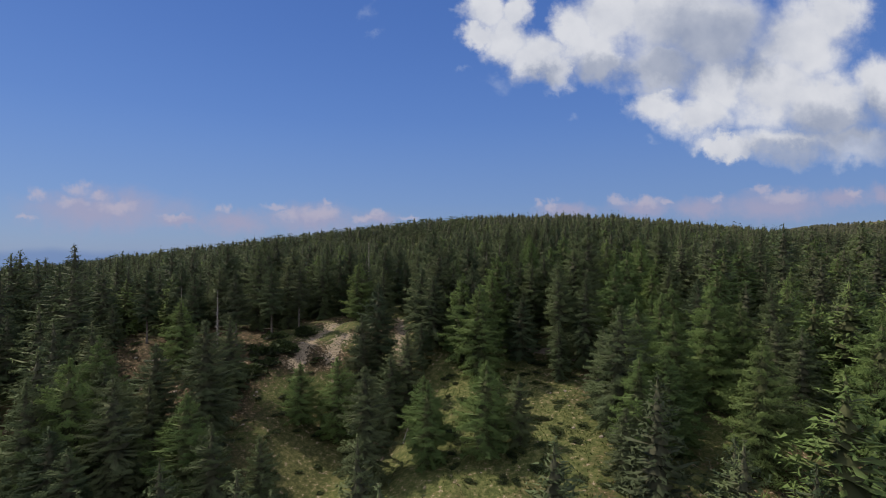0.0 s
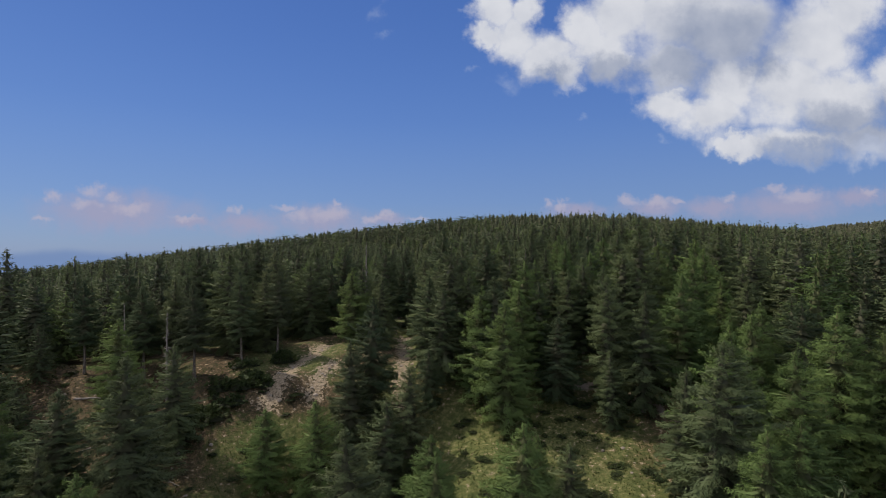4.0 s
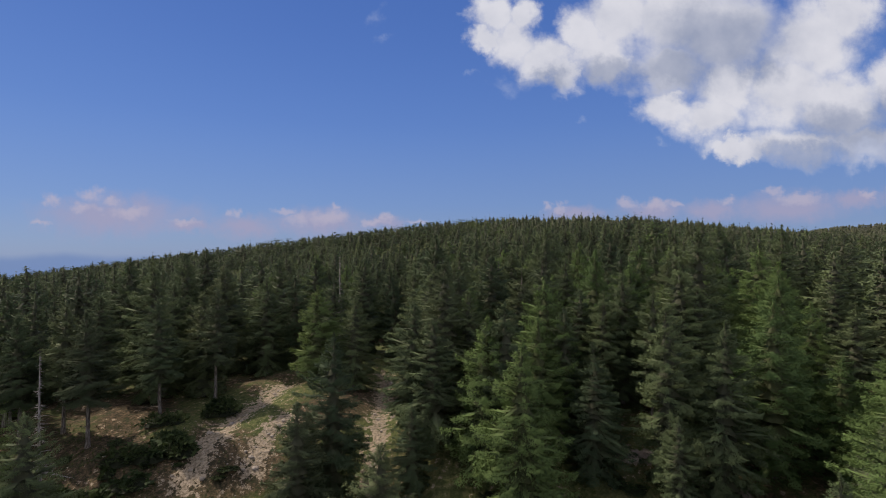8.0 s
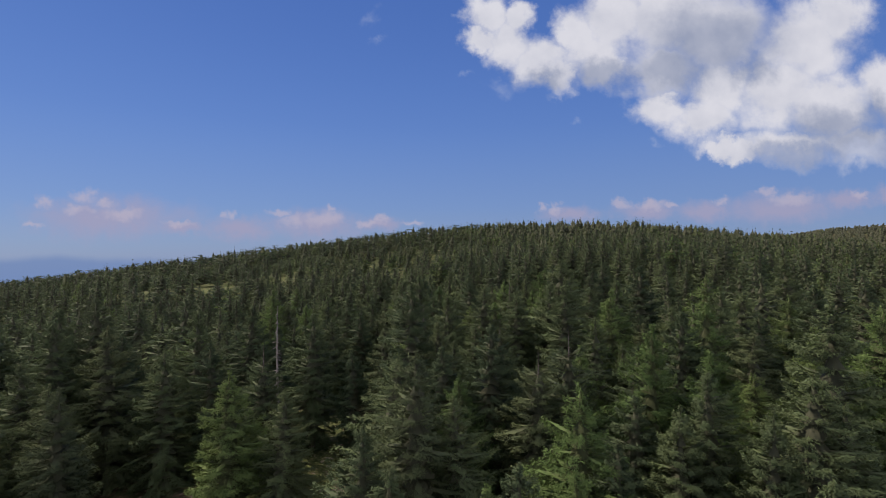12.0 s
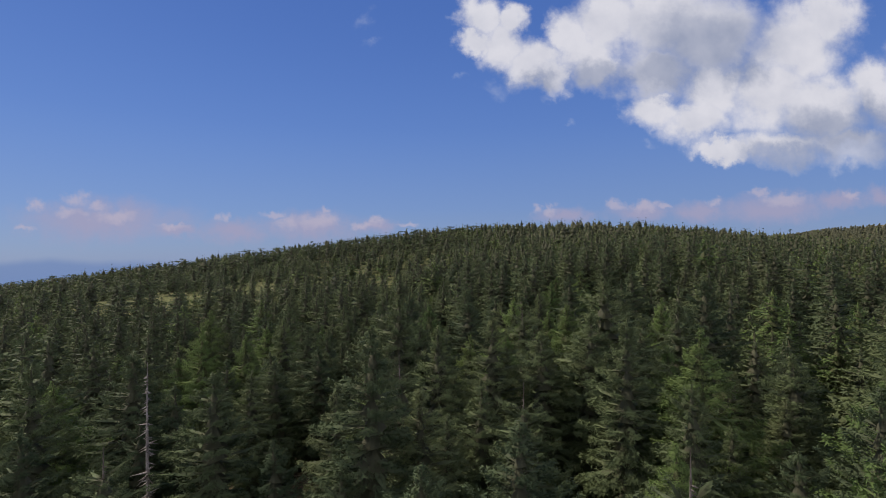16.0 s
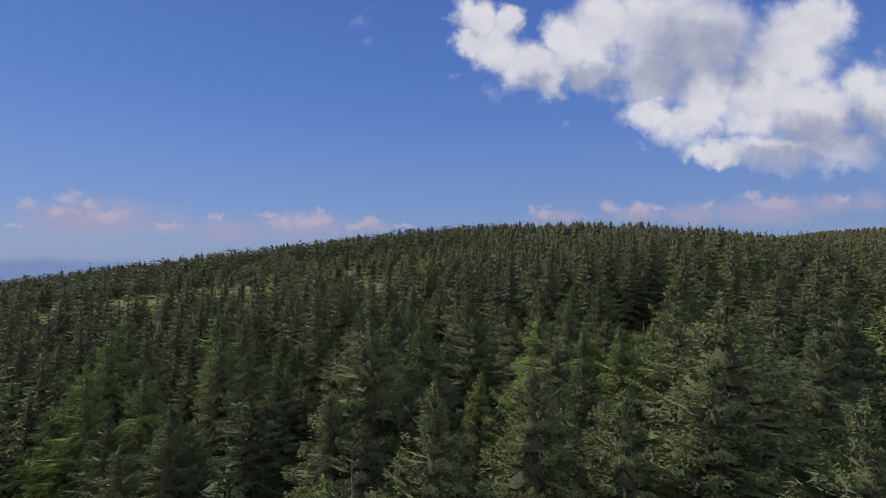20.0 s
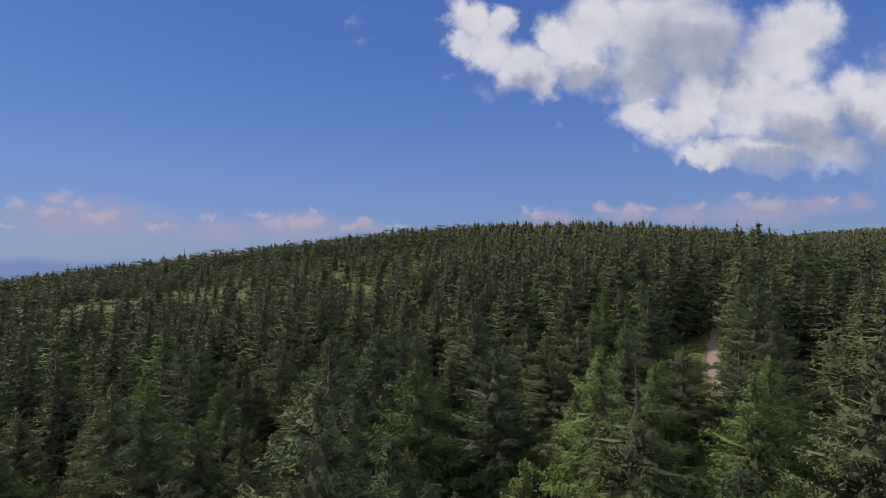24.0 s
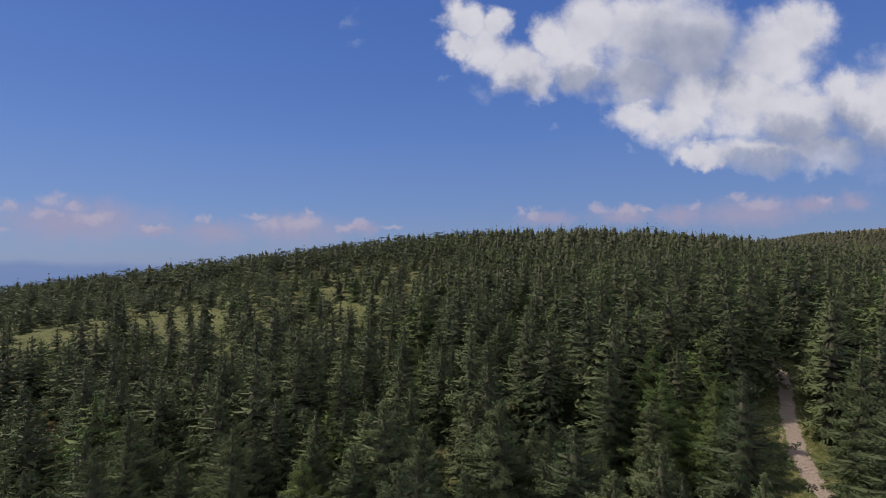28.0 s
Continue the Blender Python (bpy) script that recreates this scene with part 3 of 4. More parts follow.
def scatter(x0, x1, y0, y1, gap, keep):
    """Places a little over gap apart, in shuffled rows."""
    xs, ys = np.meshgrid(np.arange(x0, x1, gap), np.arange(y0, y1, gap))
    xs = xs + rng.uniform(-0.45, 0.45, xs.shape) * gap + (np.arange(xs.shape[0])[:, None] % 2) * gap / 2
    ys = ys + rng.uniform(-0.45, 0.45, ys.shape) * gap
    x, y = xs.ravel(), ys.ravel()
    ok = keep(x, y) & (rng.rand(x.size) > clearing(x, y))
    return x[ok], y[ok]


def joined(name, label, models, places, mats, species):
    """One mesh of many trees. places: rows of x, y, z, turn, size and girth; species: the model of each."""
    verts, faces, outer, tone, soft, total = [], [], [], [], [], 0
    models = [rounded(m, 0.4) for m in models]
    for (x, y, z, turn, size, fat), which in zip(places, species):
        v, f, o, k = models[which]
        c, s = math.cos(turn), math.sin(turn)
        w = v * (size * fat, size * fat, size)
        verts.append(np.stack([x + c * w[:, 0] - s * w[:, 1], y + s * w[:, 0] + c * w[:, 1], z + w[:, 2]], -1))
        soft.append(np.stack([c * k[:, 0] - s * k[:, 1], s * k[:, 0] + c * k[:, 1], k[:, 2]], -1))
        faces.append(f + total)
        outer.append(o)
        tone.append(np.full(len(v), rng.rand(), np.float32))
        total += len(v)
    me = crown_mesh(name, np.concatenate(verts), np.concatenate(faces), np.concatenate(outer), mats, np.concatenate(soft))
    me.attributes.new("tone", "FLOAT", "POINT").data.foreach_set("value", np.concatenate(tone))
    return tagged(new(name, me), label, "trees", kind="stuff")


def grow(name, label, x, y, models, larches, mats, low, high, slim=0.9, fat=1.25):
    """Fills places with joined spruces and larches, of separate meshes."""
    z = ground_at(x, y) - 0.1
    draw, share = rng.rand(len(x)), larches(x, y)
    kind = np.where(draw < share, 1, np.where((draw < share + round_headed(x, y)) & ("pine" in models), 2, 0))
    size = (rng.uniform(low, high, len(x)) - 0.25 * (rng.rand(len(x)) < 0.15)) * (1 - 0.22 * in_pasture(x, y))
    rows = np.stack([x, y, z, rng.uniform(0, 6.28, len(x)), size, rng.uniform(slim, fat, len(x))], -1)
    for number, word in enumerate(("spruce", "larch", "pine")):
        pick = kind == number
        if pick.any():
            some = models[word]
            joined(name + "_" + word, label % word, some, rows[pick], (mats[word],), rng.randint(0, len(some), pick.sum()))


def larch_share(x, y):
    share = 0.05 + 0.13 * np.clip((x + 6) / 20, 0, 1) + 0.45 * np.exp(-((x - 26) / 22.0) ** 2 - ((y - 50) / 24.0) ** 2)
    return np.clip(share, 0, 0.8)


def round_headed(x, y):
    """The share of broad, round-headed trees: most of those on the open upper slope, few in the closed wood."""
    return 0.06 + 0.74 * np.clip((10 + (y - 200) * 0.2 - x) / 30, 0, 1) * np.clip((y - 195) / 20, 0, 1)


FAR = {"spruce": spruce_far, "larch": larch_far, "pine": spruce_far}
NEAR_X, NEAR_LOW, NEAR_HIGH = 24, 34, 138


def near_wood(x, y):
    return (np.abs(x) < np.where(y < 88, NEAR_X + 9, NEAR_X)) & (y > NEAR_LOW) & (y < NEAR_HIGH)


def in_view(x, y, y0=0.0):
    return np.abs(x) < 0.93 * (y - y0) + 14


# nearest trees, one by one; first those that stand out: x, y and the height of the top
SPRUCES_BY_GULLY = [(-23.7, 54.3, 22.9), (-8.2, 60.8, 26.2), (-5.8, 53.1, 18.9), (-9.5, 57.5, 22.5), (13.4, 56.5, 22.0), (9.6, 61.0, 24.3), (15.4, 47.5, 22.8),
                    (-15.0, 40.3, 15.0), (6.7, 43.6, 19.0), (13.7, 36.8, 18.3), (10.5, 64.4, 25.0), (16.7, 58.1, 27.4), (-1.3, 63.5, 27.0), (8.5, 64.9, 27.5)]
SPRUCES_OF_WOOD = [(12.3, 80.1, 31.0), (-3.0, 65.7, 28.0), (1.5, 68.7, 28.5), (3.9, 60.9, 28.3), (10.8, 68.6, 28.5), (-25.7, 83.0, 29.5),
                   (-37.0, 84.4, 29.5), (-9.1, 73.4, 27.5), (20.2, 67.5, 33.5), (-30.2, 82.3, 31.8), (-28.6, 84.8, 32.4), (35.9, 80.9, 34.5), (36.2, 94.0, 35.5), (-6.2, 81.8, 28.3), (13.9, 67.6, 30.0), (-0.7, 126.0, 30.3),
                   (-16.4, 121.8, 28.5), (19.4, 96.4, 33.0), (-2.4, 98.2, 33.5), (23.3, 99.4, 34.5), (4.3, 112.8, 31.8), (-2.6, 114.9, 32.5), (-35.7, 81.6, 31.3), (21.9, 81.5, 33.3), (10.7, 90.5, 33.0), (15.3, 102.0, 33.9),
                   (10.7, 83.9, 33.5), (1.2, 89.4, 32.3), (-1.6, 80.4, 33.7), (8.8, 99.0, 31.0), (-0.5, 67.8, 31.0), (12.8, 116.5, 32.7), (-5.4, 117.0, 31.9), (23.6, 120.5, 33.5), (22.0, 116.5, 32.5), (26.4, 124.5, 34.5), (28.8, 129.4, 34.5)]
LARCHES = [(-31.1, 58.7, 24.2), (-11.3, 53.2, 18.6), (-15.5, 53.0, 18.0), (4.5, 57.9, 25.9), (3.7, 42.6, 20.6), (26.4, 57.2, 26.0), (15.5, 38.9, 21.8),
           (-1.3, 43.3, 18.6), (-21.0, 40.0, 18.5), (18.2, 40.4, 21.6), (-30.1, 39.5, 21.6), (21.0, 60.0, 28.6), (-12.7, 74.0, 28.3), (15.2, 70.0, 30.5),
           (30.2, 76.6, 32.0), (14.6, 84.6, 32.5), (19.1, 77.7, 32.3), (1.8, 73.0, 28.4), (-22.7, 109.4, 31.0), (17.4, 110.3, 31.5), (-17.6, 118.4, 28.5), (-13.5, 119.4, 28.0), (20.4, 142.0, 32.8),
           (21.0, 44.6, 24.5), (-33.4, 47.2, 21.7), (-1.9, 48.0, 17.8), (-16.3, 102.7, 29.8), (-20.7, 105.0, 29.6), (0.1, 111.0, 31.4), (8.5, 109.0, 32.2), (13.0, 104.5, 31.7), (18.4, 136.0, 32.3), (-23.2, 128.0, 27.0), (5.5, 47.5, 17.5), (20.6, 132.3, 30.2), (7.5, 66.5, 29.5), (2.2, 61.5, 27.0)]
BARE_TOPPED = [(8.2, 72.5, 31.0), (6.3, 71.9, 30.0), (-12.4, 79.0, 29.0), (5.2, 82.3, 30.4), (-0.8, 86.6, 31.2), (-4.7, 111.9, 31.4), (9.2, 105.9, 32.0), (18.2, 114.0, 31.0)]

BARE_STEMMED = [(-26.5, 63.0, 27.5), (-29.5, 64.5, 28.0), (-32.0, 63.5, 27.0), (-35.0, 65.5, 28.5), (-23.0, 66.0, 28.0), (15.0, 64.6, 29.0), (-38.5, 64.0, 27.5), (12.0, 66.5, 28.5), (-20.5, 70.0, 28.5)]

spruces, larches = [], []
for s in range(5):
    spruces.append(tree_model("spruce", "slender dark green spruce with drooping boughs in the dense wood", "tree",
                              conifer(20 + s, 12.0, (3.2, 2.9, 3.05, 2.5, 2.75)[s], 34, 8, 36000, 0.175, frond=0.08, thin=0.08 + 0.10 * (s == 3), unruly=0.65, slim=(0.13, 0.28)), stem(s, 12.0, 0.17, 10), spruce_needles, "spruces of the near wood"))
bare = tree_model("spruce", "spruce with a bare grey dead top above green boughs", "tree",
                  conifer(31, 12.0, 2.8, 30, 8, 30000, 0.17, frond=0.08, thin=0.15, bare_top=0.12, unruly=0.65, slim=(0.13, 0.28)), stem(9, 12.4, 0.16, 46), spruce_needles, "spruces of the near wood")
for s in range(3):
    larches.append(tree_model("larch", "light green feathery larch among the spruces", "tree",
                              conifer(60 + s, 11.0, 3.5, 30, 9, 36000, 0.165, frond=0.06, larch=True, thin=0.12, unruly=0.85, slim=(0.12, 0.28)), stem(40 + s, 11.0, 0.15, 6), larch_needles, "larches of the near wood"))
tall_stem = tree_model("spruce", "spruce with a long bare trunk below its crown", "tree",
                       conifer(33, 12.0, 2.6, 24, 8, 30000, 0.17, frond=0.09, thin=0.05, bare_below=0.36, unruly=0.65, slim=(0.13, 0.28)), stem(12, 12.0, 0.18, 40), spruce_needles, "spruces of the near wood")
planted = []
placed = set()


def plant(model, x, y, tall, natural, fat):
    """Stands a copy of the model at a place; the first takes the model itself."""
    size = tall / natural
    girth = fat * (0.12 + 0.88 * size)
    m = pose(x, y, float(ground_at(x, y)) - 0.05, rng.uniform(-1.5, 1.5), rng.uniform(-1.5, 1.5), rng.uniform(0, 360)) @ Matrix.Diagonal((girth, girth, size, 1))
    tree = model
    if model.name in placed:
        tree = copy_thing(model, Matrix.Identity(4))
    placed.add(model.name)
    tree.matrix_basis = m
    planted.append((x, y))


for row, kinds, natural in ((SPRUCES_BY_GULLY, spruces, 12.5), (SPRUCES_OF_WOOD, spruces, 12.5), (LARCHES, larches, 11.4), (BARE_STEMMED, [tall_stem], 12.5), (BARE_TOPPED, [bare], 12.4)):
    for k, (x, y, top) in enumerate(row):
        plant(kinds[k % len(kinds)], x, y, max(4.5, top - float(ground_at(x, y))), natural, rng.uniform(0.9, 1.15))
plant(spruces[0], 12.2, 92.2, 35.2 - float(ground_at(12.2, 92.2)), 12.5, 1.25)


def apart(x, y, least):
    """Which places keep their distance from the trees that stand already."""
    p = np.array(planted)
    return np.min(np.hypot(x[:, None] - p[:, 0], y[:, None] - p[:, 1]), axis=1) > least


x, y = scatter(-NEAR_X - 9, NEAR_X + 9, NEAR_LOW, NEAR_HIGH, 4.25, lambda x, y: in_view(x, y) & near_wood(x, y) & apart(x, y, 2.3))
for px, py in zip(x, y):
    if rng.rand() < larch_share(px, py):
        plant(larches[rng.randint(0, 3)], px, py, rng.uniform(8, 12), 11.4, rng.uniform(0.85, 1.15))
    else:
        plant(spruces[rng.randint(0, 5)], px, py, rng.uniform(8.4, 12.8) - 2.5 * (rng.rand() < 0.15), 12.5, rng.uniform(0.9, 1.2))

def with_skirts(tufted, skirts):
    """A tufted crown over a skirted one. The skirts lean to the inner colour, which paints in shade."""
    (v, f, o), (w, g, p) = tufted, skirts
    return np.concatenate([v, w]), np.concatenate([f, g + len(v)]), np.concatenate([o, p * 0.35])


mid = {"spruce": [conifer(100 + s, 12.0, 3.15, 30, 7, 2100, 0.40, frond=0.09, unruly=0.9, slim=(0.16, 0.36)) for s in range(5)],
       "larch": [conifer(120 + s, 11.0, 3.4, 26, 8, 2000, 0.38, frond=0.09, larch=True, unruly=0.65, slim=(0.16, 0.36)) for s in range(4)]}
far = {"spruce": [conifer(140 + s, 12.0, 3.3, 21, 6, 620, 0.54, frond=0.10, unruly=1.0, slim=(0.18, 0.4)) for s in range(6)],
       "larch": [conifer(160 + s, 11.0, 3.5, 15, 6, 520, 0.58, frond=0.10, larch=True, unruly=1.0, slim=(0.18, 0.4)) for s in range(4)]}
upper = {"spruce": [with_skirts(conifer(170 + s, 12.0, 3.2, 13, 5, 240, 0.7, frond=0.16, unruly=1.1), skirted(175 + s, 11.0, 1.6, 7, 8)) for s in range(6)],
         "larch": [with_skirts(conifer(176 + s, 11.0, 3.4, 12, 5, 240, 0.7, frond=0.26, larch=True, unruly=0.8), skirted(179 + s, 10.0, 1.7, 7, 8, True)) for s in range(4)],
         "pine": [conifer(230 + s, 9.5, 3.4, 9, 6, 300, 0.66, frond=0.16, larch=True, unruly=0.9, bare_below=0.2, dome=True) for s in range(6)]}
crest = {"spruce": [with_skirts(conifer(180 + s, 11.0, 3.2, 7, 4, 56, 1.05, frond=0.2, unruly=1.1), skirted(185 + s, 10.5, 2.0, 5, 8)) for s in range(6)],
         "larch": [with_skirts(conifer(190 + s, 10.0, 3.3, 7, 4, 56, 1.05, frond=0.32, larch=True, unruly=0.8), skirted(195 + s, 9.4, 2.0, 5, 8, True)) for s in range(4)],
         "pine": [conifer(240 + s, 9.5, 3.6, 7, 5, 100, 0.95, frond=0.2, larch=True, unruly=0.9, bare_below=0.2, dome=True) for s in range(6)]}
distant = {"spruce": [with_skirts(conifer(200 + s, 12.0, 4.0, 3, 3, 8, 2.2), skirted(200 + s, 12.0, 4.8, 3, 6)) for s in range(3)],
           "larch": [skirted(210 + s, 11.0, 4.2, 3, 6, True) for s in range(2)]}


def mid_zone(x, y):
    return (y < 150 + 0.6 * (40 - np.abs(x))) & (np.abs(x) < 80)


x, y = scatter(-90, 90, 22, 176, 4.3, lambda x, y: in_view(x, y) & mid_zone(x, y) & ~near_wood(x, y) & apart(x, y, 2.0))
grow("forest", "dense wood of dark %s trees on the slope", x, y, mid, larch_share, FAR, 0.64, 1.10)
x, y = scatter(-190, 190, 40, 205, 4.7, lambda x, y: in_view(x, y) & ~mid_zone(x, y) & apart(x, y, 2.0))
grow("hillside_forest", "wood of %s trees rising up the hillside", x, y, far, larch_share, FAR, 0.62, 0.98, 1.05, 1.45)
x, y = scatter(-290, 290, 205, 310, 5.3, lambda x, y: in_view(x, y))
grow("upper_forest", "wood of %s trees on the upper hillside", x, y, upper, larch_share, FAR, 0.62, 0.98, 1.1, 1.55)
x, y = scatter(-400, 470, 310, 620, 6.3, lambda x, y: in_view(x, y) & ((y < 450) | (x > 120)))
grow("crest_forest", "closed wood of %s trees along the hill crest", x, y, crest, larch_share, FAR, 0.68, 1.12, 1.1, 1.6)
x, y = scatter(380, 1700, 640, 1750, 15, lambda x, y: (x < 1.05 * y + 20) & (x > 0.45 * y) & (height(x, y) < 100))
grow("distant_forest", "far wood of %s trees on the next hill", x, y, distant, lambda x, y: np.full(len(x), 0.04), FAR, 0.9, 1.3)

# ---- snags, shrubs, stones, logs ----
snag = tagged(new("dead_tree"), "bare grey dead conifer with broken side branches", "tree", "dead trees of the wood")
part("trunk", mesh_of("trunk", *stem(77, 12.0, 0.15, 150), (dead_wood,), True), snag)
SNAGS = [(-12.3, 81.9, 31.6), (14.6, 105.6, 28.0), (-27.5, 60.0, 25.0), (-33.0, 62.0, 25.5), (-35.0, 66.0, 26.0), (40.0, 142.0, 33.0)]
for k, (x, y, top) in enumerate(SNAGS):
    size = (top - float(ground_at(x, y))) / 12.0
    tree = snag if k == 0 else copy_thing(snag, Matrix.Identity(4))
    tree.matrix_basis = pose(x, y, float(ground_at(x, y)), 0, 0, 77 * k) @ Matrix.Diagonal((size, size, size, 1))


def mound(seed, leaves):
    """A low cushion of many small leaf sprays."""
    r = np.random.RandomState(seed)
    verts, faces, outer = [], [], []
    for _ in range(leaves):
        a, e = r.uniform(0, 6.28), r.uniform(0, 1.4)
        d = r.uniform(0.75, 1.05) * (1 + 0.25 * math.sin(2 * a + seed))
        c = np.array((d * math.cos(a) * math.cos(e), d * math.sin(a) * math.cos(e), 0.62 * d * math.sin(e)))
        for _ in range(2):
            k = len(verts)
            verts += [c + r.uniform(-0.16, 0.16, 3), c + r.uniform(-0.16, 0.16, 3), c * 0.8 + r.uniform(-0.1, 0.1, 3)]
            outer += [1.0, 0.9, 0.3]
            faces.append((k, k + 1, k + 2))
    k = len(verts)
    verts.append(np.array((0, 0, 0.5)))
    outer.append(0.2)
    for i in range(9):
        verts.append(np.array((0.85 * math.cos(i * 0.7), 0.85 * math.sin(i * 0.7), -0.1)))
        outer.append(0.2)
    faces += [(k, k + 1 + i, k + 1 + (i + 1) % 9) for i in range(9)]
    return np.array(verts), np.array(faces), np.array(outer)


# the near-black inner colour paints in shade at the heart of each cushion
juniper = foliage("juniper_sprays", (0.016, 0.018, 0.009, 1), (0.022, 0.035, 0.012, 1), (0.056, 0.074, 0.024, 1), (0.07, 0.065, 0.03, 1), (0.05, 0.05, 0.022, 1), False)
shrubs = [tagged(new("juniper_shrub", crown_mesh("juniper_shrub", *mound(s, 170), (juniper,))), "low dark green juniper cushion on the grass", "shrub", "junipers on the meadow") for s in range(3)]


def strew(models, places, low, high, flat=1.0, sink=0.0):
    """Lays copies of the models on the ground at the places."""
    for k, (x, y) in enumerate(places):
        ob = models[k] if k < len(models) else copy_thing(models[k % len(models)], Matrix.Identity(4))
        size = rng.uniform(low, high)
        ob.matrix_basis = pose(x, y, float(ground_at(x, y)) - sink * size, rng.uniform(-6, 6), rng.uniform(-6, 6), rng.uniform(0, 360)) @ Matrix.Diagonal((size, size * rng.uniform(0.7, 1.2), size * flat, 1))


places = list(zip(rng.uniform(0, 15, 120), rng.uniform(37, 61, 120))) + list(zip(rng.uniform(-40, -10, 110), rng.uniform(42, 64, 110)))
places = [(x, y) for x, y in places if min(float(near_line(x, y, line)) for line in (FOOTPATH, SCREE_EAST, SCREE_WEST, SCREE_MIDDLE)) > 1.2]
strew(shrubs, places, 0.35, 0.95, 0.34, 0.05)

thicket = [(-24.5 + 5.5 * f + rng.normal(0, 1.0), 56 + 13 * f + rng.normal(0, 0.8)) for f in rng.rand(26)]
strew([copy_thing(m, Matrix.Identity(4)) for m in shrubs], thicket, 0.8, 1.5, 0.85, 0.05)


def boulder(seed):
    bm = bmesh.new()
    bmesh.ops.create_icosphere(bm, subdivisions=2, radius=0.5)
    for v in bm.verts:
        v.co *= 1 + 0.45 * noise.noise(v.co * 2.2 + Vector((seed, 0, 0)))
        v.co.z *= 0.65
    me = bpy.data.meshes.new("boulder")
    bm.to_mesh(me)
    bm.free()
    return me


rock, n = material("pale_rock")
place = n.add("ShaderNodeNewGeometry").outputs["Position"]
speck = n.noise(place, 7.0, 5.0)
one = n.add("ShaderNodeObjectInfo").outputs["Random"]
finish(n, n.mix(n.math("ADD", n.math("MULTIPLY", speck, 0.8), n.math("MULTIPLY", one, 0.3)), (0.11, 0.09, 0.07, 1), (0.35, 0.295, 0.24, 1)), 0.9, speck, 0.05)
boulders = []
for s in range(4):
    me = boulder(s * 3.7)
    me.materials.append(rock)
    boulders.append(tagged(new("boulder", me), "pale weathered boulder lying on the slope", "rock", "boulders of the slope"))
places = []
for line, many in ((SCREE_EAST, 26), (SCREE_WEST, 16), (SCREE_MIDDLE, 10)):
    for _ in range(many):
        k, f = rng.randint(0, len(line) - 1), rng.rand()
        places.append((line[k][0] * (1 - f) + line[k + 1][0] * f + rng.normal(0, 0.8), line[k][1] * (1 - f) + line[k + 1][1] * f))
places += list(zip(rng.uniform(2, 15, 14), rng.uniform(40, 60, 14))) + list(zip(rng.uniform(-40, -20, 26), rng.uniform(46, 62, 26)))
strew(boulders, places, 0.12, 0.42, 1.0, -0.05)


def log_mesh(seed, long, thick):
    verts, faces = stem(seed, long, thick, 12)
    return mesh_of("log", np.stack([verts[:, 2], verts[:, 0], verts[:, 1] + thick * 0.6], -1), faces, (dead_wood,), True)


for k, (x, y, turn, long) in enumerate([(-27, 55, 10, 4.5), (-31, 49.5, 60, 3.5), (-24, 52, -20, 3.0), (-33, 53, 30, 4.0), (-36, 60, 5, 5.0), (-29, 61, -15, 4.0), (9, 63.5, 20, 3.0), (-4, 50, 80, 3.0)]):
    log = tagged(new("fallen_log", log_mesh(k, long, 0.11)), "bleached fallen log with branch stubs on the ground", "log", "logs on the ground")
    slope = math.degrees(math.atan2(float(ground_at(x + long * math.cos(radians(turn)), y + long * math.sin(radians(turn)))) - float(ground_at(x, y)), long))
    log.matrix_basis = pose(x, y, float(ground_at(x, y)), 0, -slope, turn)


def loose(name, label, x, y, shape, low, high, mat, category):
    """Many small pieces of one shape on the ground, joined."""
    v, f = shape
    size, turn = rng.uniform(low, high, len(x)), rng.uniform(0, 6.28, len(x))
    z = ground_at(x, y)
    c, s = np.cos(turn) * size, np.sin(turn) * size
    jitter = rng.uniform(0.6, 1.4, (len(x), len(v)))
    px = x[:, None] + (c[:, None] * v[:, 0] - s[:, None] * v[:, 1]) * jitter
    py = y[:, None] + (s[:, None] * v[:, 0] + c[:, None] * v[:, 1]) * jitter
    pz = z[:, None] + size[:, None] * v[:, 2] * jitter
    faces = (f[None] + (np.arange(len(x)) * len(v))[:, None, None]).reshape(-1, 3)
    me = mesh_of(name, np.stack([px, py, pz], -1).reshape(-1, 3), faces, (mat,))
    return tagged(new(name, me), label, category, kind="stuff")


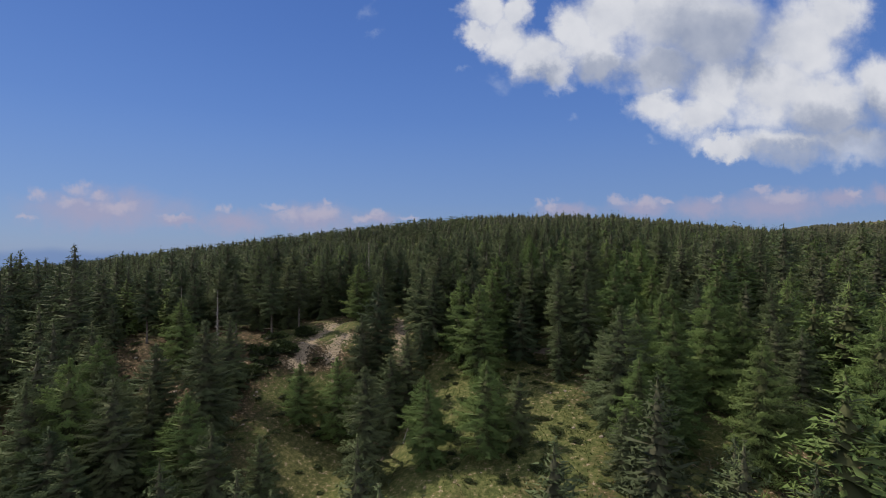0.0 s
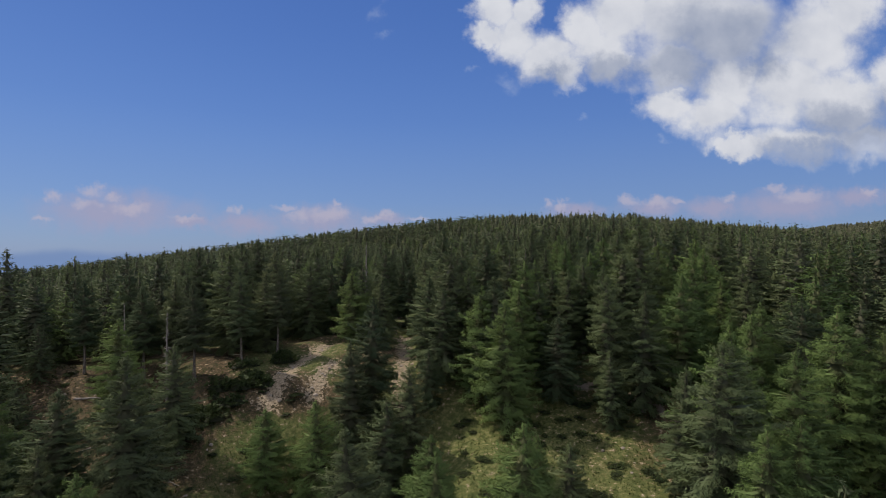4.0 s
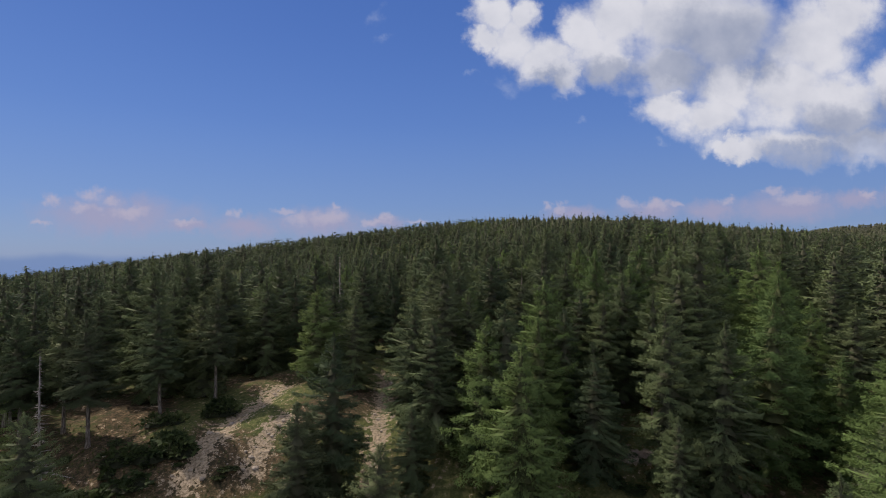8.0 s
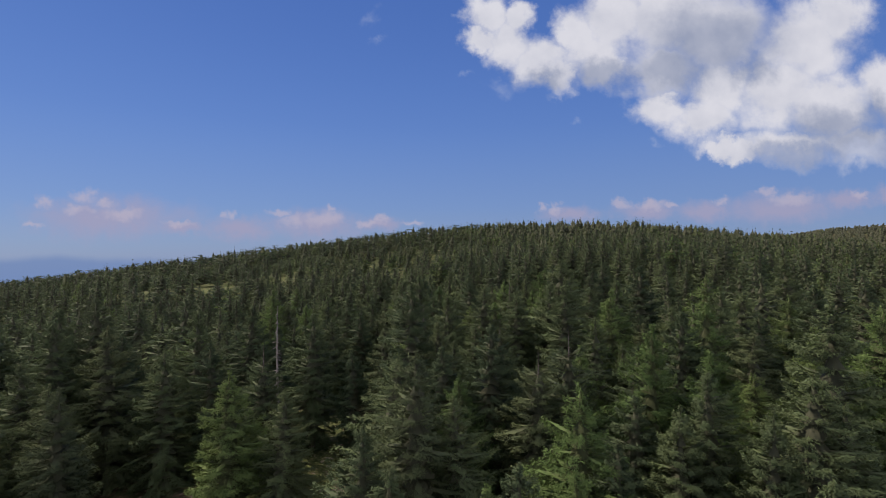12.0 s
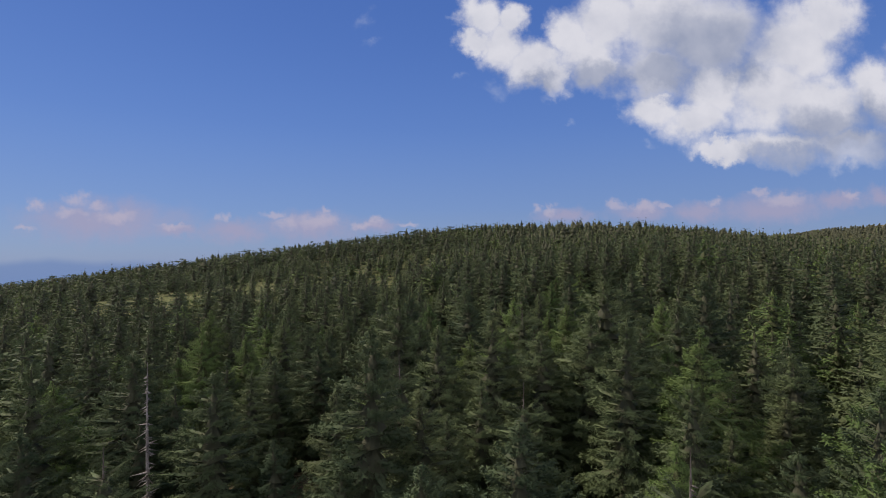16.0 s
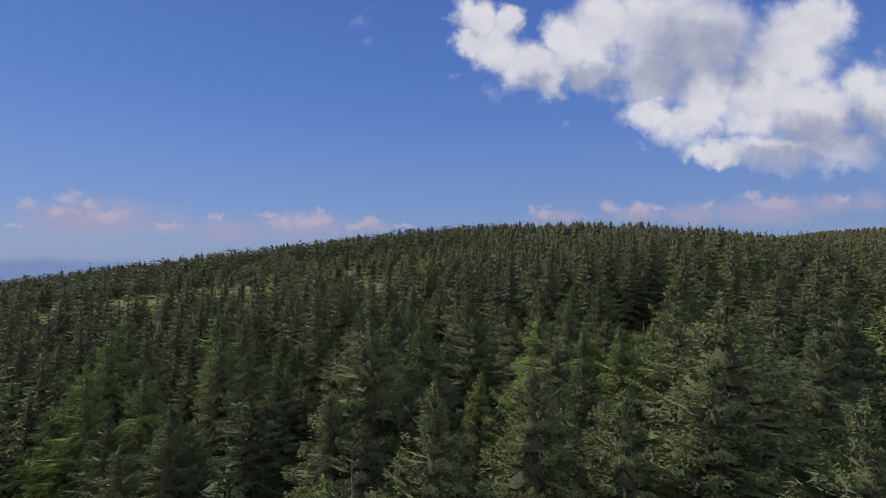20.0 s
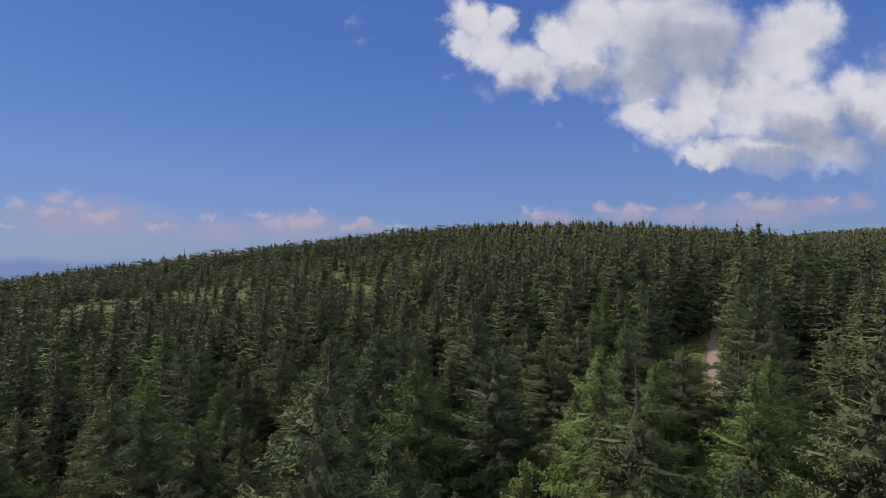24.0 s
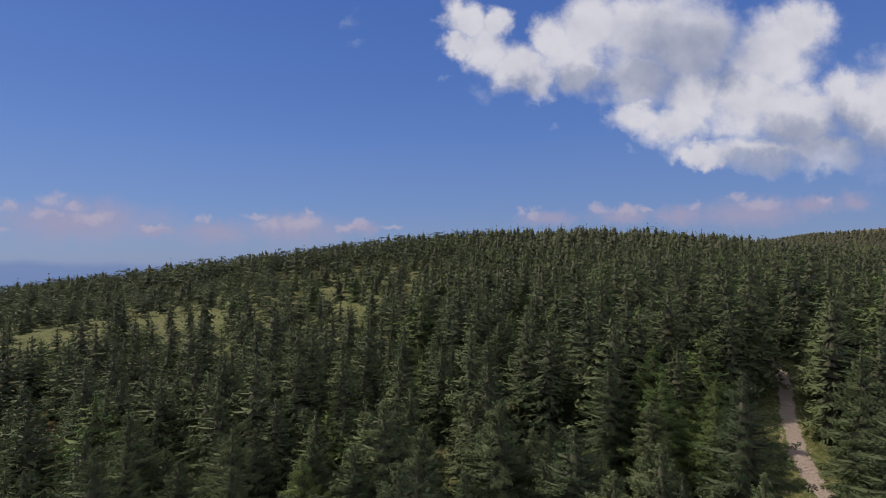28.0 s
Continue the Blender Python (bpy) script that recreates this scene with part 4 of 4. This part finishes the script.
pebble = (np.array([(1, 0, 0), (0, 1, 0), (-1, 0, 0), (0, -1, 0), (0, 0, 0.8), (0, 0, -0.3)]), np.array([(0, 1, 4), (1, 2, 4), (2, 3, 4), (3, 0, 4), (1, 0, 5), (2, 1, 5), (3, 2, 5), (0, 3, 5)]))
xs, ys = [], []
for line, many, wide in ((SCREE_EAST, 900, 0.6), (SCREE_WEST, 500, 1.0), (SCREE_MIDDLE, 300, 0.9), (FOOTPATH, 600, 0.5), (TRACK, 900, 0.8)):
    k, f = rng.randint(0, len(line) - 1, many), rng.rand(many)
    line = np.array(line)
    p = line[k] * (1 - f[:, None]) + line[k + 1] * f[:, None]
    xs.append(p[:, 0] + rng.normal(0, wide, many))
    ys.append(p[:, 1] + rng.normal(0, 0.6, many))
loose("gravel", "loose pale stones on scree and paths", np.concatenate(xs), np.concatenate(ys), pebble, 0.02, 0.09, rock, "gravel")

blades = []
for k in range(5):
    a = k * 1.26
    blades += [(0.10 * math.cos(a + 1.2), 0.10 * math.sin(a + 1.2), -0.1), (0.10 * math.cos(a - 1.2), 0.10 * math.sin(a - 1.2), -0.1), (0.5 * math.cos(a), 0.5 * math.sin(a), 0.8)]
tuft = (np.array(blades), np.arange(15).reshape(5, 3))
straw, n = material("meadow_grass")
one = n.add("ShaderNodeNewGeometry").outputs["Random Per Island"]
finish(n, n.mix(one, (0.034, 0.050, 0.013, 1), (0.088, 0.094, 0.030, 1)), 0.8)
x = np.concatenate([rng.uniform(0, 16, 5000), rng.uniform(-44, -16, 7000), rng.uniform(8, 18, 1500), rng.uniform(30, 46, 2500)])
y = np.concatenate([rng.uniform(36, 62, 5000), rng.uniform(40, 66, 7000), rng.uniform(138, 150, 1500), rng.uniform(138, 180, 2500)])
bare_ground = np.minimum(near_line(x, y, SCREE_EAST) / 1.6, np.minimum(near_line(x, y, SCREE_WEST) / 1.5, np.minimum(near_line(x, y, FOOTPATH), near_line(x, y, TRACK) / 1.1)))
loose("grass", "tufts of meadow grass, green to straw yellow", x[bare_ground > 1], y[bare_ground > 1], tuft, 0.08, 0.24, straw, "grass")
